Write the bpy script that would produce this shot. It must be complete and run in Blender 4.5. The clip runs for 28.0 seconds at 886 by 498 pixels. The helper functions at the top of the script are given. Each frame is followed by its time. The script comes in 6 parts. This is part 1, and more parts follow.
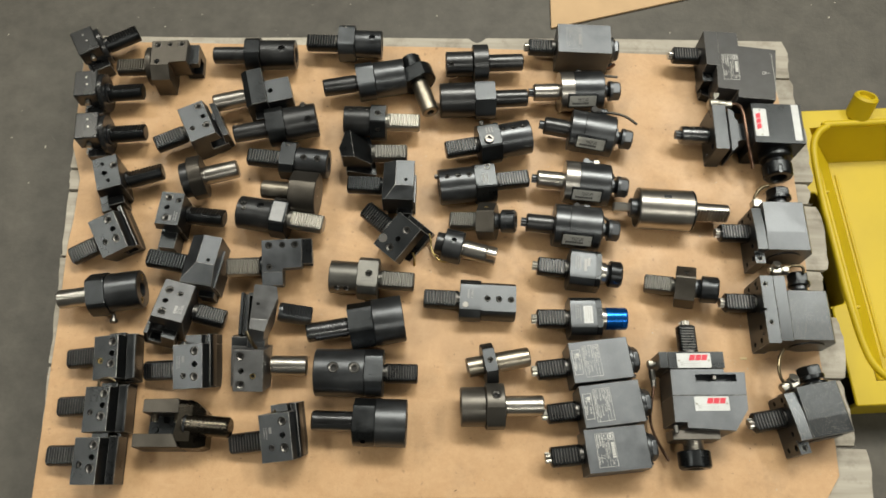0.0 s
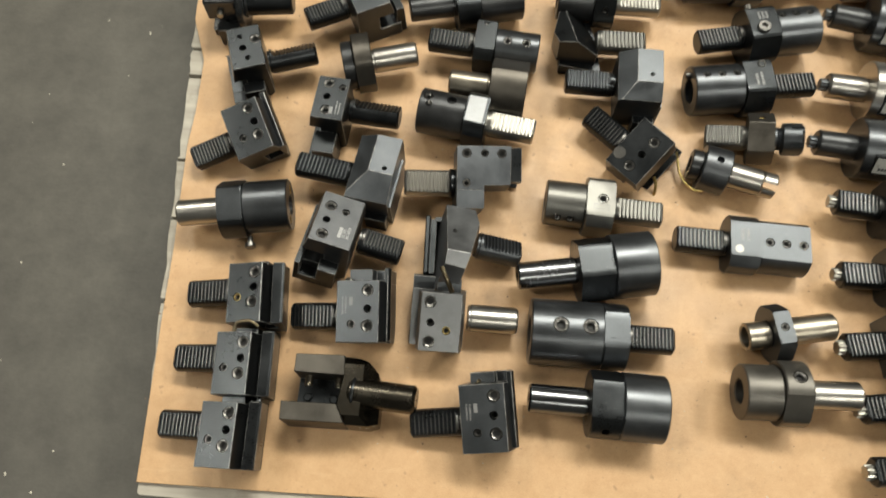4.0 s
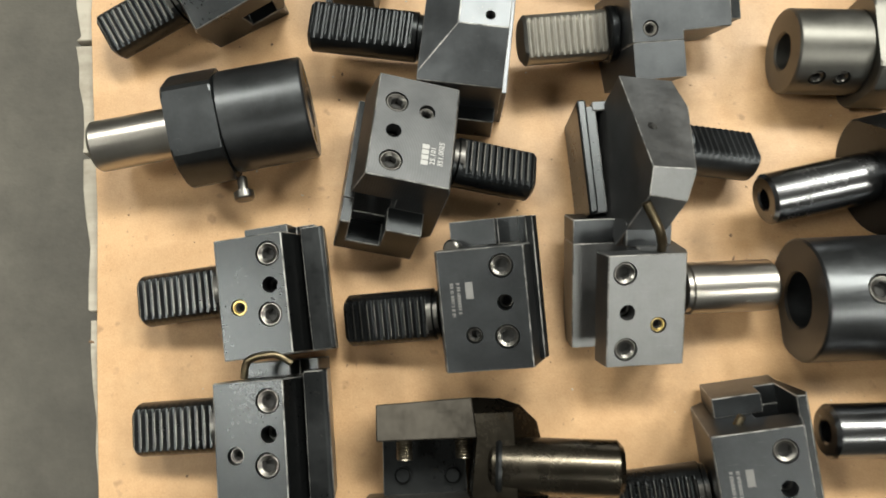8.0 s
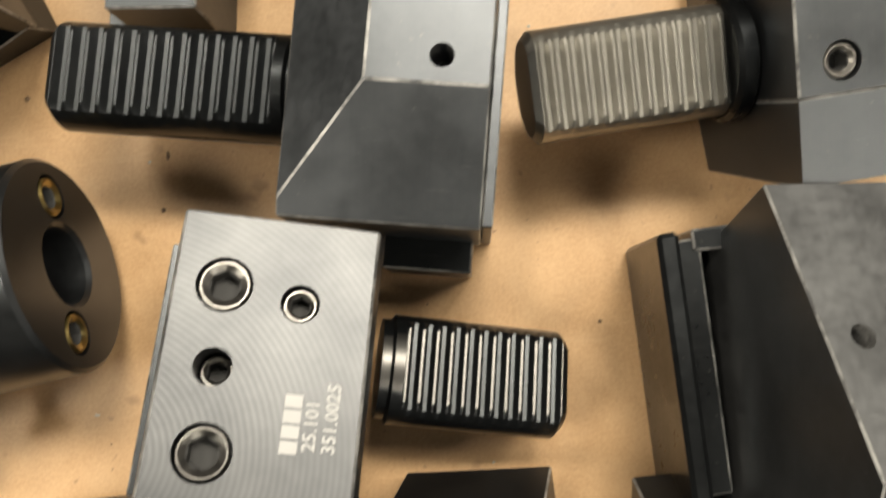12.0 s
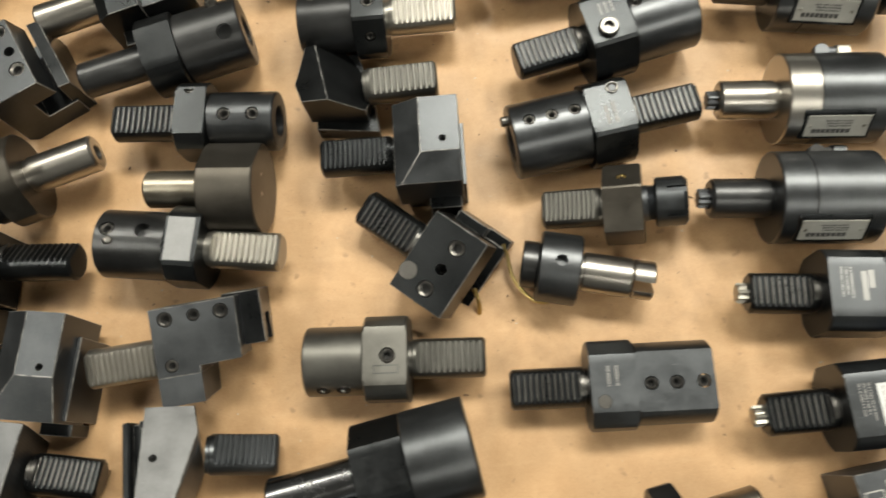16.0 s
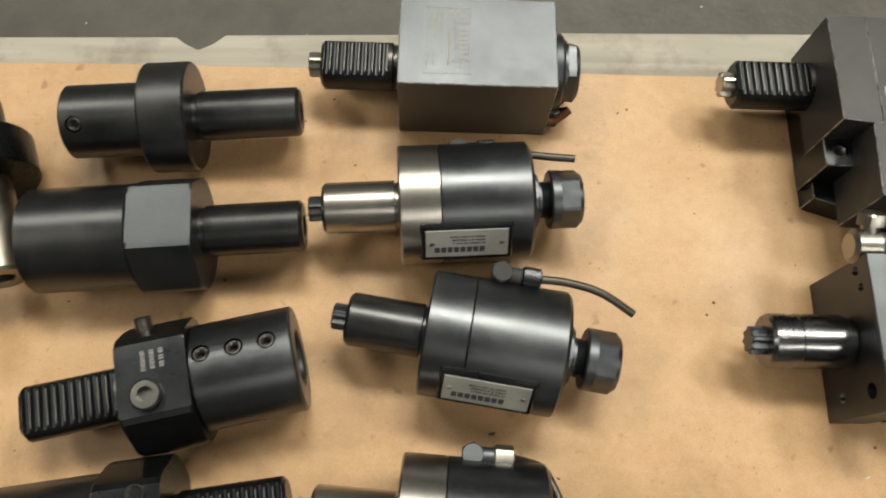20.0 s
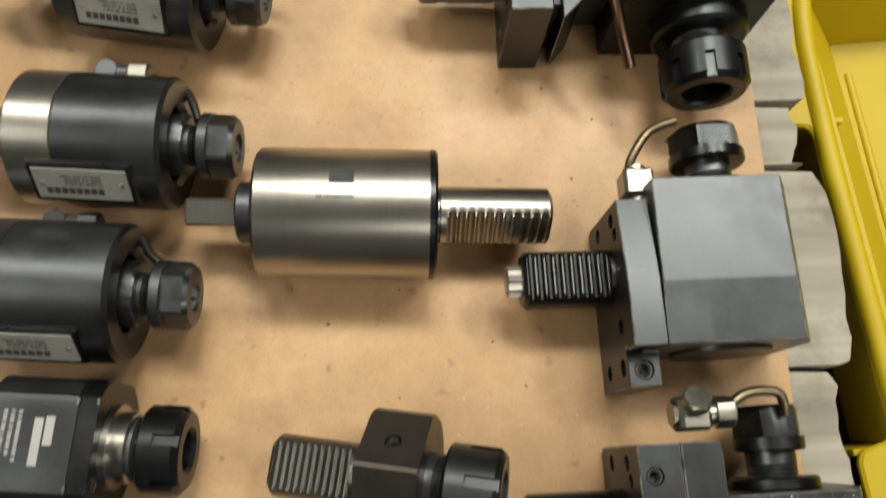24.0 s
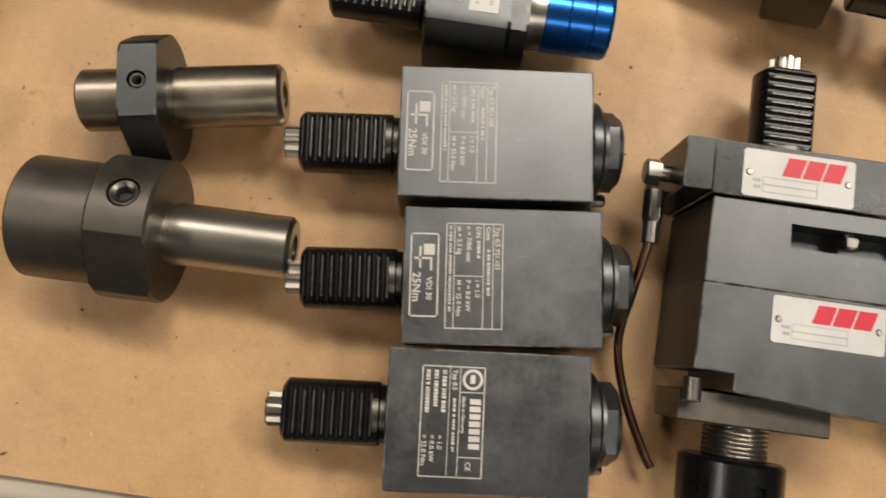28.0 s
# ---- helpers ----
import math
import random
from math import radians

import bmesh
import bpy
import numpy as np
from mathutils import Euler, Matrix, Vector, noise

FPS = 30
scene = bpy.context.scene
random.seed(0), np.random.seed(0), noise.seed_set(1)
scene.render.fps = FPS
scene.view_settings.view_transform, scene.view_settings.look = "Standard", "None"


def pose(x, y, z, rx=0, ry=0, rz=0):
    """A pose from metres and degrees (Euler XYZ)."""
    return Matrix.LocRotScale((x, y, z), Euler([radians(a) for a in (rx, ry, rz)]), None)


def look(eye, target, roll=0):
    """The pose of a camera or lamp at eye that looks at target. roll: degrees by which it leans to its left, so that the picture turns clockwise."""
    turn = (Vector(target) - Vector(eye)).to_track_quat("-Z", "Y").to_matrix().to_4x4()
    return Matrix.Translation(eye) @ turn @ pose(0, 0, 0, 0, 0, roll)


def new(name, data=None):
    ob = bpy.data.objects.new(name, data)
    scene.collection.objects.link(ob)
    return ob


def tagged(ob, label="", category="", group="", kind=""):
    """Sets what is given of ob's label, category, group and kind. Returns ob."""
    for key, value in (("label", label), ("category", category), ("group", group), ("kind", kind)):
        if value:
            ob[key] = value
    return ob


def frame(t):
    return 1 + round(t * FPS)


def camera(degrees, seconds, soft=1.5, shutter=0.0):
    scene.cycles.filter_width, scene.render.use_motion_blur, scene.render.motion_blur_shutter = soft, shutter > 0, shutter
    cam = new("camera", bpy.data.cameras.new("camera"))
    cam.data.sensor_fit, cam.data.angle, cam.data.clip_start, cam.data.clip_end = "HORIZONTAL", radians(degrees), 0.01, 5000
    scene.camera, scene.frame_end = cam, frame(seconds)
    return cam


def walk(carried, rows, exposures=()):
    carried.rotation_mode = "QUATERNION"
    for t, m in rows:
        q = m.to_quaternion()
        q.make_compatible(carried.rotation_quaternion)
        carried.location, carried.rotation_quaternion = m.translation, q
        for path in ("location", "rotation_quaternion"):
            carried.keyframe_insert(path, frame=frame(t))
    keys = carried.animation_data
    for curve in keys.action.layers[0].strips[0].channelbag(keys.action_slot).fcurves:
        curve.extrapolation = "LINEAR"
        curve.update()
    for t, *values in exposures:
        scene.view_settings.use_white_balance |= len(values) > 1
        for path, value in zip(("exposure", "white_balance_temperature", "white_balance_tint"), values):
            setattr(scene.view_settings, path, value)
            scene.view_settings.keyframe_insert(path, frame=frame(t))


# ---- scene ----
cam = camera(59.6, 28.0, soft=1.7, shutter=0.35)
PATH = [
    (0, (-0.003, -0.46, 1.191), (0.015, 0.287, -0.664), 2.4),
    (0.5, (-0.002, -0.457, 1.195), (0.012, 0.278, -0.665), 2.5),
    (1, (-0.001, -0.454, 1.193), (0.008, 0.278, -0.668), 2.8),
    (1.5, (0.015, -0.446, 1.166), (-0.003, 0.297, -0.691), 1.4),
    (2, (0.017, -0.433, 1.097), (-0.011, 0.313, -0.758), 1.6),
    (2.5, (-0.01, -0.425, 1.029), (-0.07, 0.341, -0.818), -0.3),
    (3, (-0.1, -0.414, 0.961), (-0.174, 0.36, -0.881), -1.0),
    (3.5, (-0.196, -0.414, 0.913), (-0.263, 0.356, -0.932), -0.4),
    (4, (-0.251, -0.421, 0.845), (-0.325, 0.29, -1.023), -1.4),
    (4.5, (-0.248, -0.393, 0.745), (-0.318, 0.278, -1.138), -2.4),
    (6.5, (-0.351, -0.352, 0.532), (-0.224, 0.147, -1.401), 13.2),
    (7, (-0.376, -0.317, 0.503), (-0.272, 0.16, -1.436), 11.1),
    (7.5, (-0.385, -0.284, 0.499), (-0.312, 0.167, -1.449), 7.7),
    (8, (-0.395, -0.251, 0.469), (-0.357, 0.156, -1.489), 3.1),
    (8.5, (-0.412, -0.217, 0.433), (-0.387, 0.159, -1.531), 0.6),
    (9, (-0.441, -0.181, 0.361), (-0.411, 0.168, -1.608), 0.5),
    (9.5, (-0.418, -0.146, 0.28), (-0.389, 0.183, -1.693), -0.2),
    (10, (-0.385, -0.136, 0.251), (-0.378, 0.129, -1.732), -3.4),
    (10.5, (-0.367, -0.13, 0.229), (-0.381, 0.083, -1.759), -7.7),
    (11, (-0.365, -0.127, 0.224), (-0.407, 0.05, -1.768), -16.7),
    (11.5, (-0.368, -0.126, 0.221), (-0.405, 0.033, -1.773), -16.9),
    (12, (-0.351, -0.093, 0.24), (-0.433, 0.08, -1.751), -29.7),
    (12.5, (-0.332, -0.079, 0.24), (-0.412, 0.101, -1.75), -29.8),
    (13, (-0.306, -0.062, 0.254), (-0.369, 0.149, -1.734), -24.9),
    (13.5, (-0.263, -0.044, 0.284), (-0.269, 0.199, -1.701), -12.2),
    (15.5, (-0.126, -0.115, 0.573), (-0.176, 0.386, -1.362), -13.3),
    (16, (-0.04, -0.122, 0.606), (-0.113, 0.408, -1.321), -12.8),
    (16.5, (0.029, -0.124, 0.626), (-0.051, 0.401, -1.302), -11.4),
    (17, (0.056, -0.119, 0.633), (-0.02, 0.408, -1.295), -9.2),
    (17.5, (0.085, -0.082, 0.623), (0.017, 0.446, -1.304), -6.8),
    (18, (0.132, -0.07, 0.6), (0.111, 0.482, -1.322), 1.5),
    (18.5, (0.137, -0.027, 0.549), (0.157, 0.522, -1.374), 6.6),
    (19, (0.145, 0.037, 0.514), (0.171, 0.596, -1.406), 5.6),
    (19.5, (0.184, 0.096, 0.472), (0.228, 0.686, -1.438), 5.4),
    (20, (0.219, 0.138, 0.46), (0.279, 0.773, -1.435), 5.3),
    (20.5, (0.252, 0.148, 0.455), (0.328, 0.785, -1.439), 6.1),
    (21, (0.288, 0.151, 0.438), (0.382, 0.781, -1.457), 7.1),
    (21.5, (0.349, 0.157, 0.42), (0.461, 0.757, -1.485), 8.5),
    (23.5, (0.408, 0.016, 0.424), (0.532, 0.635, -1.473), 8.7),
    (24, (0.398, -0.043, 0.422), (0.509, 0.482, -1.505), 9.4),
    (24.5, (0.394, -0.088, 0.408), (0.493, 0.399, -1.529), 9.2),
    (25, (0.4, -0.148, 0.394), (0.476, 0.256, -1.563), 9.1),
    (25.5, (0.426, -0.204, 0.385), (0.488, 0.157, -1.581), 9.5),
    (26, (0.449, -0.229, 0.385), (0.491, 0.1, -1.587), 9.1),
    (26.5, (0.43, -0.253, 0.402), (0.46, 0.058, -1.574), 9.5),
    (27, (0.345, -0.28, 0.411), (0.372, 0.003, -1.569), 11.8),
    (27.5, (0.273, -0.29, 0.408), (0.278, -0.008, -1.572), 9.3),
    (28, (0.231, -0.284, 0.401), (0.236, 0.0, -1.578), 10.4),
]
walk(cam, [(t, look(eye, target, roll)) for t, eye, target, roll in PATH], [(0.0, -0.48, 6650, 10), (1.0, -0.48, 6700, 12), (3.0, -0.32, 6650, 10), (7.0, 0.02, 6500, 9), (9.0, 0.09, 6500, 9), (11.0, 0.14, 6900, 11), (12.0, 0.14, 7100, 13), (13.0, 0.16, 7150, 13), (16.0, -0.16, 6750, 10), (17.0, -0.26, 6750, 10), (18.0, -0.3, 6700, 10), (19.0, -0.34, 6700, 10), (20.0, -0.46, 6700, 10), (21.0, -0.48, 6700, 11), (24.0, -0.5, 6700, 10), (26.0, -0.44, 7000, 11), (27.0, -0.55, 7150, 17), (28.0, -0.72, 7250, 19)])

# ---- light ----
world = bpy.data.worlds.new("hall")
scene.world = world
world.use_nodes = True
world.node_tree.nodes["Background"].inputs[0].default_value = (0.80, 0.86, 0.90, 1)
world.node_tree.nodes["Background"].inputs[1].default_value = 0.008


def hall_lamp(x, y, z, power, sx, sy, color, aim=(0, 0, 0)):
    data = bpy.data.lights.new("hall_lamp", "AREA")
    data.shape, data.size, data.size_y = "RECTANGLE", sx, sy
    data.energy, data.color = power, color
    ob = new("hall_lamp", data)
    ob.matrix_world = look((x, y, z), aim)
    return ob


WARM = (0.96, 0.94, 0.83)
hall_lamp(3.2, 1.9, 5.0, 190, 1.7, 0.6, WARM)
hall_lamp(-2.6, 2.6, 5.2, 120, 1.6, 0.6, WARM)
hall_lamp(-4.2, -0.8, 5.2, 140, 1.6, 0.6, WARM)
hall_lamp(1.2, -4.2, 5.2, 60, 1.6, 0.6, WARM)
hall_lamp(4.2, -3.6, 5.2, 120, 1.6, 0.6, WARM)
hall_lamp(0.8, 2.6, 5.2, 330, 2.0, 0.8, WARM)


# ---- materials ----
def nodes_of(name):
    m = bpy.data.materials.new(name)
    m.use_nodes = True
    nt = m.node_tree
    return m, nt, nt.nodes["Principled BSDF"]


def noise_node(nt, coord, scale, detail=4.0, rough=0.6):
    n = nt.nodes.new("ShaderNodeTexNoise")
    n.inputs["Scale"].default_value, n.inputs["Detail"].default_value = scale, detail
    n.inputs["Roughness"].default_value = rough
    nt.links.new(coord, n.inputs["Vector"])
    return n.outputs["Fac"]


def ramp(nt, fac, stops):
    r = nt.nodes.new("ShaderNodeValToRGB")
    while len(r.color_ramp.elements) < len(stops):
        r.color_ramp.elements.new(0.5)
    for e, (p, c) in zip(r.color_ramp.elements, stops):
        e.position = p
        e.color = (*c, 1) if len(c) == 3 else c
    nt.links.new(fac, r.inputs["Fac"])
    return r.outputs["Color"]


def mix(nt, fac, a, b, kind="MIX"):
    n = nt.nodes.new("ShaderNodeMix")
    n.data_type, n.blend_type = "RGBA", kind
    for slot, v in ((0, fac), (6, a), (7, b)):
        if isinstance(v, (int, float)):
            n.inputs[slot].default_value = v
        elif isinstance(v, tuple):
            n.inputs[slot].default_value = (*v, 1)
        else:
            nt.links.new(v, n.inputs[slot])
    return n.outputs[2]


def math_node(nt, op, a, b=0.0):
    n = nt.nodes.new("ShaderNodeMath")
    n.operation = op
    for slot, v in ((0, a), (1, b)):
        if isinstance(v, (int, float)):
            n.inputs[slot].default_value = v
        else:
            nt.links.new(v, n.inputs[slot])
    return n.outputs[0]


def bump(nt, bsdf, height, strength, dist):
    b = nt.nodes.new("ShaderNodeBump")
    b.inputs["Strength"].default_value, b.inputs["Distance"].default_value = strength, dist
    nt.links.new(height, b.inputs["Height"])
    nt.links.new(b.outputs["Normal"], bsdf.inputs["Normal"])


def rgb(c, k):
    return tuple(min(1.0, v * k) for v in c)


def metal_material(name, col, rough, metallic=1.0, lines=0.0, worn=0.25, stain=(0.05, 0.035, 0.02), stains=0.0, along="X", drift=0.22, dust=0.0):
    """A steel surface: colour drift, fine grain, wear marks, turning lines across the axis."""
    m, nt, b = nodes_of(name)
    tc = nt.nodes.new("ShaderNodeTexCoord")
    info = nt.nodes.new("ShaderNodeObjectInfo")
    shift = nt.nodes.new("ShaderNodeVectorMath")
    shift.operation = "ADD"
    spread = nt.nodes.new("ShaderNodeVectorMath")
    spread.operation = "SCALE"
    spread.inputs[0].default_value = (3.1, 1.7, 2.3)
    nt.links.new(info.outputs["Random"], spread.inputs["Scale"])
    nt.links.new(tc.outputs["Object"], shift.inputs[0])
    nt.links.new(spread.outputs[0], shift.inputs[1])
    co = shift.outputs[0]
    broad = noise_node(nt, co, 28.0, 3)
    fine = noise_node(nt, co, 420.0, 3)
    c = ramp(nt, broad, [(0.30, rgb(col, 1 - drift)), (0.55, col), (0.75, rgb(col, 1 + drift))])
    c = mix(nt, drift * 0.7, c, ramp(nt, fine, [(0.3, rgb(col, 0.7)), (0.7, rgb(col, 1.35))]))
    ring = nt.nodes.new("ShaderNodeMapping")
    ring.inputs["Scale"].default_value = (1300, 22, 22)
    nt.links.new(co, ring.inputs["Vector"])
    grain = noise_node(nt, ring.outputs[0], 1.0, 2)
    c = mix(nt, 0.05 + 0.35 * lines, c, ramp(nt, grain, [(0.35, rgb(col, 0.72)), (0.65, rgb(col, 1.32))]))
    smudge = ramp(nt, noise_node(nt, co, 15.0, 6, 0.68), [(0.46, (0, 0, 0)), (0.66, (1, 1, 1))])
    c = mix(nt, math_node(nt, "MULTIPLY", smudge, drift * 1.5), c, rgb(tuple(v + 0.012 for v in col), 1.35))
    if worn:
        scratch = nt.nodes.new("ShaderNodeMapping")
        scratch.inputs["Scale"].default_value = (60, 900, 300)
        scratch.inputs["Rotation"].default_value = (0.2, 0.1, 0.7)
        nt.links.new(co, scratch.inputs["Vector"])
        s = noise_node(nt, scratch.outputs[0], 1.0, 2)
        s = ramp(nt, s, [(0.70, (0, 0, 0)), (0.76, (1, 1, 1))])
        s = math_node(nt, "MULTIPLY", s, worn)
        c = mix(nt, s, c, rgb(tuple(v + 0.05 for v in col), 1.8))
    if stains:
        st = ramp(nt, noise_node(nt, co, 60.0, 5, 0.7), [(0.56, (0, 0, 0)), (0.70, (1, 1, 1))])
        c = mix(nt, math_node(nt, "MULTIPLY", st, stains), c, stain)
    if dust:
        d = ramp(nt, noise_node(nt, co, 700.0, 2, 0.5), [(0.70, (0, 0, 0)), (0.75, (1, 1, 1))])
        e = ramp(nt, noise_node(nt, co, 35.0, 2, 0.5), [(0.42, (0, 0, 0)), (0.62, (1, 1, 1))])
        d = math_node(nt, "MULTIPLY", math_node(nt, "MULTIPLY", d, e), dust)
        c = mix(nt, d, c, (0.36, 0.345, 0.32))
    nt.links.new(c, b.inputs["Base Color"])
    b.inputs["Metallic"].default_value = metallic
    r = nt.nodes.new("ShaderNodeMapRange")
    r.inputs["From Min"].default_value, r.inputs["From Max"].default_value = 0.3, 0.7
    r.inputs["To Min"].default_value, r.inputs["To Max"].default_value = rough * (1 - drift * 0.8), rough * (1 + drift * 1.1)
    nt.links.new(mix(nt, 0.30, mix(nt, 0.5, broad, fine), mix(nt, 0.88 - lines, grain, smudge)), r.inputs["Value"])
    nt.links.new(r.outputs[0], b.inputs["Roughness"])
    h = fine
    if lines:
        w = nt.nodes.new("ShaderNodeTexWave")
        w.wave_type, w.bands_direction = "BANDS", along
        w.inputs["Scale"].default_value, w.inputs["Distortion"].default_value = 320.0, 1.0
        nt.links.new(co, w.inputs["Vector"])
        h = mix(nt, lines, fine, w.outputs["Color"])
    bump(nt, b, h, 0.10, 0.0002)
    return m


BLACK = metal_material("black_oxide_steel", (0.034, 0.037, 0.040), 0.33, 0.9, 0.0, 0.22, dust=0.16)
DARK = metal_material("dark_grey_steel", (0.076, 0.082, 0.089), 0.40, 0.95, 0.0, 0.24, dust=0.16)
SATIN = metal_material("satin_grey_steel", (0.110, 0.118, 0.129), 0.43, 0.95, 0.0, 0.2, dust=0.16)
TURNED = metal_material("turned_dark_steel", (0.094, 0.100, 0.108), 0.36, 0.95, 0.07, 0.2, dust=0.12)
TURNED_BLACK = metal_material("turned_black_steel", (0.070, 0.072, 0.075), 0.36, 0.92, 0.07, 0.2, dust=0.12)
POLISH = metal_material("polished_dark_steel", (0.17, 0.175, 0.185), 0.24, 1.0, 0.1, 0.1)
BROWN = metal_material("brown_oxide_steel", (0.090, 0.082, 0.071), 0.42, 0.9, 0.0, 0.2, dust=0.2)
TAUPE = metal_material("brown_grey_steel", (0.118, 0.111, 0.100), 0.44, 0.9, 0.0, 0.2, dust=0.2)
GREY = metal_material("grey_phosphate_steel", (0.148, 0.146, 0.136), 0.45, 0.95, 0.0, 0.12)
STEEL = metal_material("ground_steel", (0.40, 0.385, 0.36), 0.31, 1.0, 0.10, 0.05, stains=0.03, drift=0.09)
TOOTH = metal_material("bright_toothed_steel", (0.35, 0.338, 0.31), 0.38, 0.93, 0.0, 0.06, stains=0.12, drift=0.14)
TARNISH = metal_material("tarnished_steel", (0.32, 0.29, 0.24), 0.36, 1.0, 0.05, 0.10, stains=0.3)
SCREW = metal_material("socket_screw_steel", (0.165, 0.160, 0.152), 0.36, 1.0, 0.0, 0.10)
ZINC = metal_material("zinc_plated_steel", (0.36, 0.35, 0.315), 0.38, 1.0, 0.0, 0.10)
BRASS = metal_material("brass", (0.50, 0.38, 0.15), 0.34, 1.0, 0.0, 0.05)
COPPER = metal_material("copper_tube", (0.165, 0.100, 0.072), 0.38, 1.0, 0.0, 0.08, stains=0.4)
TUBE = metal_material("steel_tube", (0.19, 0.155, 0.10), 0.36, 1.0, 0.0, 0.08, stains=0.4)
BLUE = metal_material("blue_anodised", (0.006, 0.115, 0.44), 0.27, 0.85, 0.05, 0.03, drift=0.08)
PLATE = metal_material("aluminium_plate", (0.42, 0.42, 0.395), 0.42, 0.4, 0.0, 0.10)
ETCH = metal_material("etched_marking", (0.52, 0.52, 0.50), 0.6, 0.0, 0.0, 0.0)
OILED = metal_material("oil_stained_steel", (0.085, 0.075, 0.06), 0.27, 1.0, 0.0, 0.08, stains=0.5)
FAINT = metal_material("faint_etched_marking", (0.20, 0.20, 0.20), 0.5, 0.3, 0.0, 0.0)
PALE = metal_material("pale_satin_steel", (0.205, 0.210, 0.217), 0.45, 0.95, 0.0, 0.12)
RUST = metal_material("rusty_steel", (0.16, 0.07, 0.035), 0.6, 0.5, 0.0, 0.0, stains=0.5)


def milled_material():
    """Grey face-milled steel with the cutter's arcs."""
    m, nt, b = nodes_of("face_milled_steel")
    tc = nt.nodes.new("ShaderNodeTexCoord")
    mp = nt.nodes.new("ShaderNodeMapping")
    mp.inputs["Location"].default_value = (0.062, 0.030, 0)
    nt.links.new(tc.outputs["Object"], mp.inputs["Vector"])
    w = nt.nodes.new("ShaderNodeTexWave")
    w.wave_type, w.rings_direction = "RINGS", "Z"
    w.inputs["Scale"].default_value, w.inputs["Distortion"].default_value = 210.0, 0.6
    nt.links.new(mp.outputs[0], w.inputs["Vector"])
    n = noise_node(nt, tc.outputs["Object"], 60.0, 4)
    c = ramp(nt, n, [(0.3, (0.075, 0.078, 0.083)), (0.7, (0.105, 0.108, 0.113))])
    c = mix(nt, 0.07, c, w.outputs["Color"], "OVERLAY")
    nt.links.new(c, b.inputs["Base Color"])
    b.inputs["Metallic"].default_value, b.inputs["Roughness"].default_value = 0.9, 0.42
    bump(nt, b, w.outputs["Color"], 0.10, 0.00012)
    return m


MILLED = milled_material()


def worn_edge_material():
    """Rubbed edges, bright in places where the blacking has gone."""
    m, nt, b = nodes_of("rubbed_edge_steel")
    tc = nt.nodes.new("ShaderNodeTexCoord")
    n = noise_node(nt, tc.outputs["Object"], 90.0, 5, 0.7)
    nt.links.new(ramp(nt, n, [(0.40, (0.085, 0.086, 0.088)), (0.60, (0.38, 0.376, 0.368))]), b.inputs["Base Color"])
    b.inputs["Metallic"].default_value, b.inputs["Roughness"].default_value = 0.45, 0.42
    return m


RUBBED = worn_edge_material()
CREST = metal_material("pale_tooth_crest", (0.12, 0.117, 0.113), 0.40, 0.95, 0.0, 0.1)


def plain_material(name, col, rough, drift=0.15, scale=40.0, bumps=0.1):
    m, nt, b = nodes_of(name)
    tc = nt.nodes.new("ShaderNodeTexCoord")
    n = noise_node(nt, tc.outputs["Object"], scale, 5)
    nt.links.new(ramp(nt, n, [(0.3, rgb(col, 1 - drift)), (0.7, rgb(col, 1 + drift))]), b.inputs["Base Color"])
    b.inputs["Roughness"].default_value = rough
    bump(nt, b, noise_node(nt, tc.outputs["Object"], scale * 8, 3), bumps, 0.0004)
    return m


WHITE = plain_material("white_sticker", (0.57, 0.59, 0.60), 0.45, 0.10)
RED = plain_material("red_print", (0.62, 0.015, 0.045), 0.45, 0.10)
INK = plain_material("dark_print", (0.05, 0.05, 0.05), 0.5, 0.1)
PALEINK = plain_material("pale_print", (0.38, 0.38, 0.38), 0.5, 0.1)
YELLOW = plain_material("yellow_plastic", (0.50, 0.368, 0.004), 0.50, 0.07, 6.0, 0.15)
CRUMB = plain_material("brown_crumb", (0.16, 0.10, 0.06), 0.8, 0.4, 90.0)
CHIP = plain_material("pale_chip", (0.46, 0.43, 0.36), 0.6, 0.25, 90.0)
SWARF = plain_material("pale_swarf", (0.74, 0.72, 0.66), 0.4, 0.2, 90.0)
SPLINTER = plain_material("pale_yellow_wood", (0.62, 0.50, 0.27), 0.6, 0.15, 90.0)
GLOSS = plain_material("glossy_black_lacquer", (0.014, 0.015, 0.016), 0.26, 0.2, 30.0, 0.05)
COAT = plain_material("black_coated_steel", (0.026, 0.027, 0.029), 0.42, 0.25, 60.0, 0.06)
# plain black for hexagon elbows, and for the shade painted into screw sockets
BLACK_AND_SHADE = plain_material("black_elbow_and_socket_shade", (0.03, 0.03, 0.03), 0.7, 0.2)


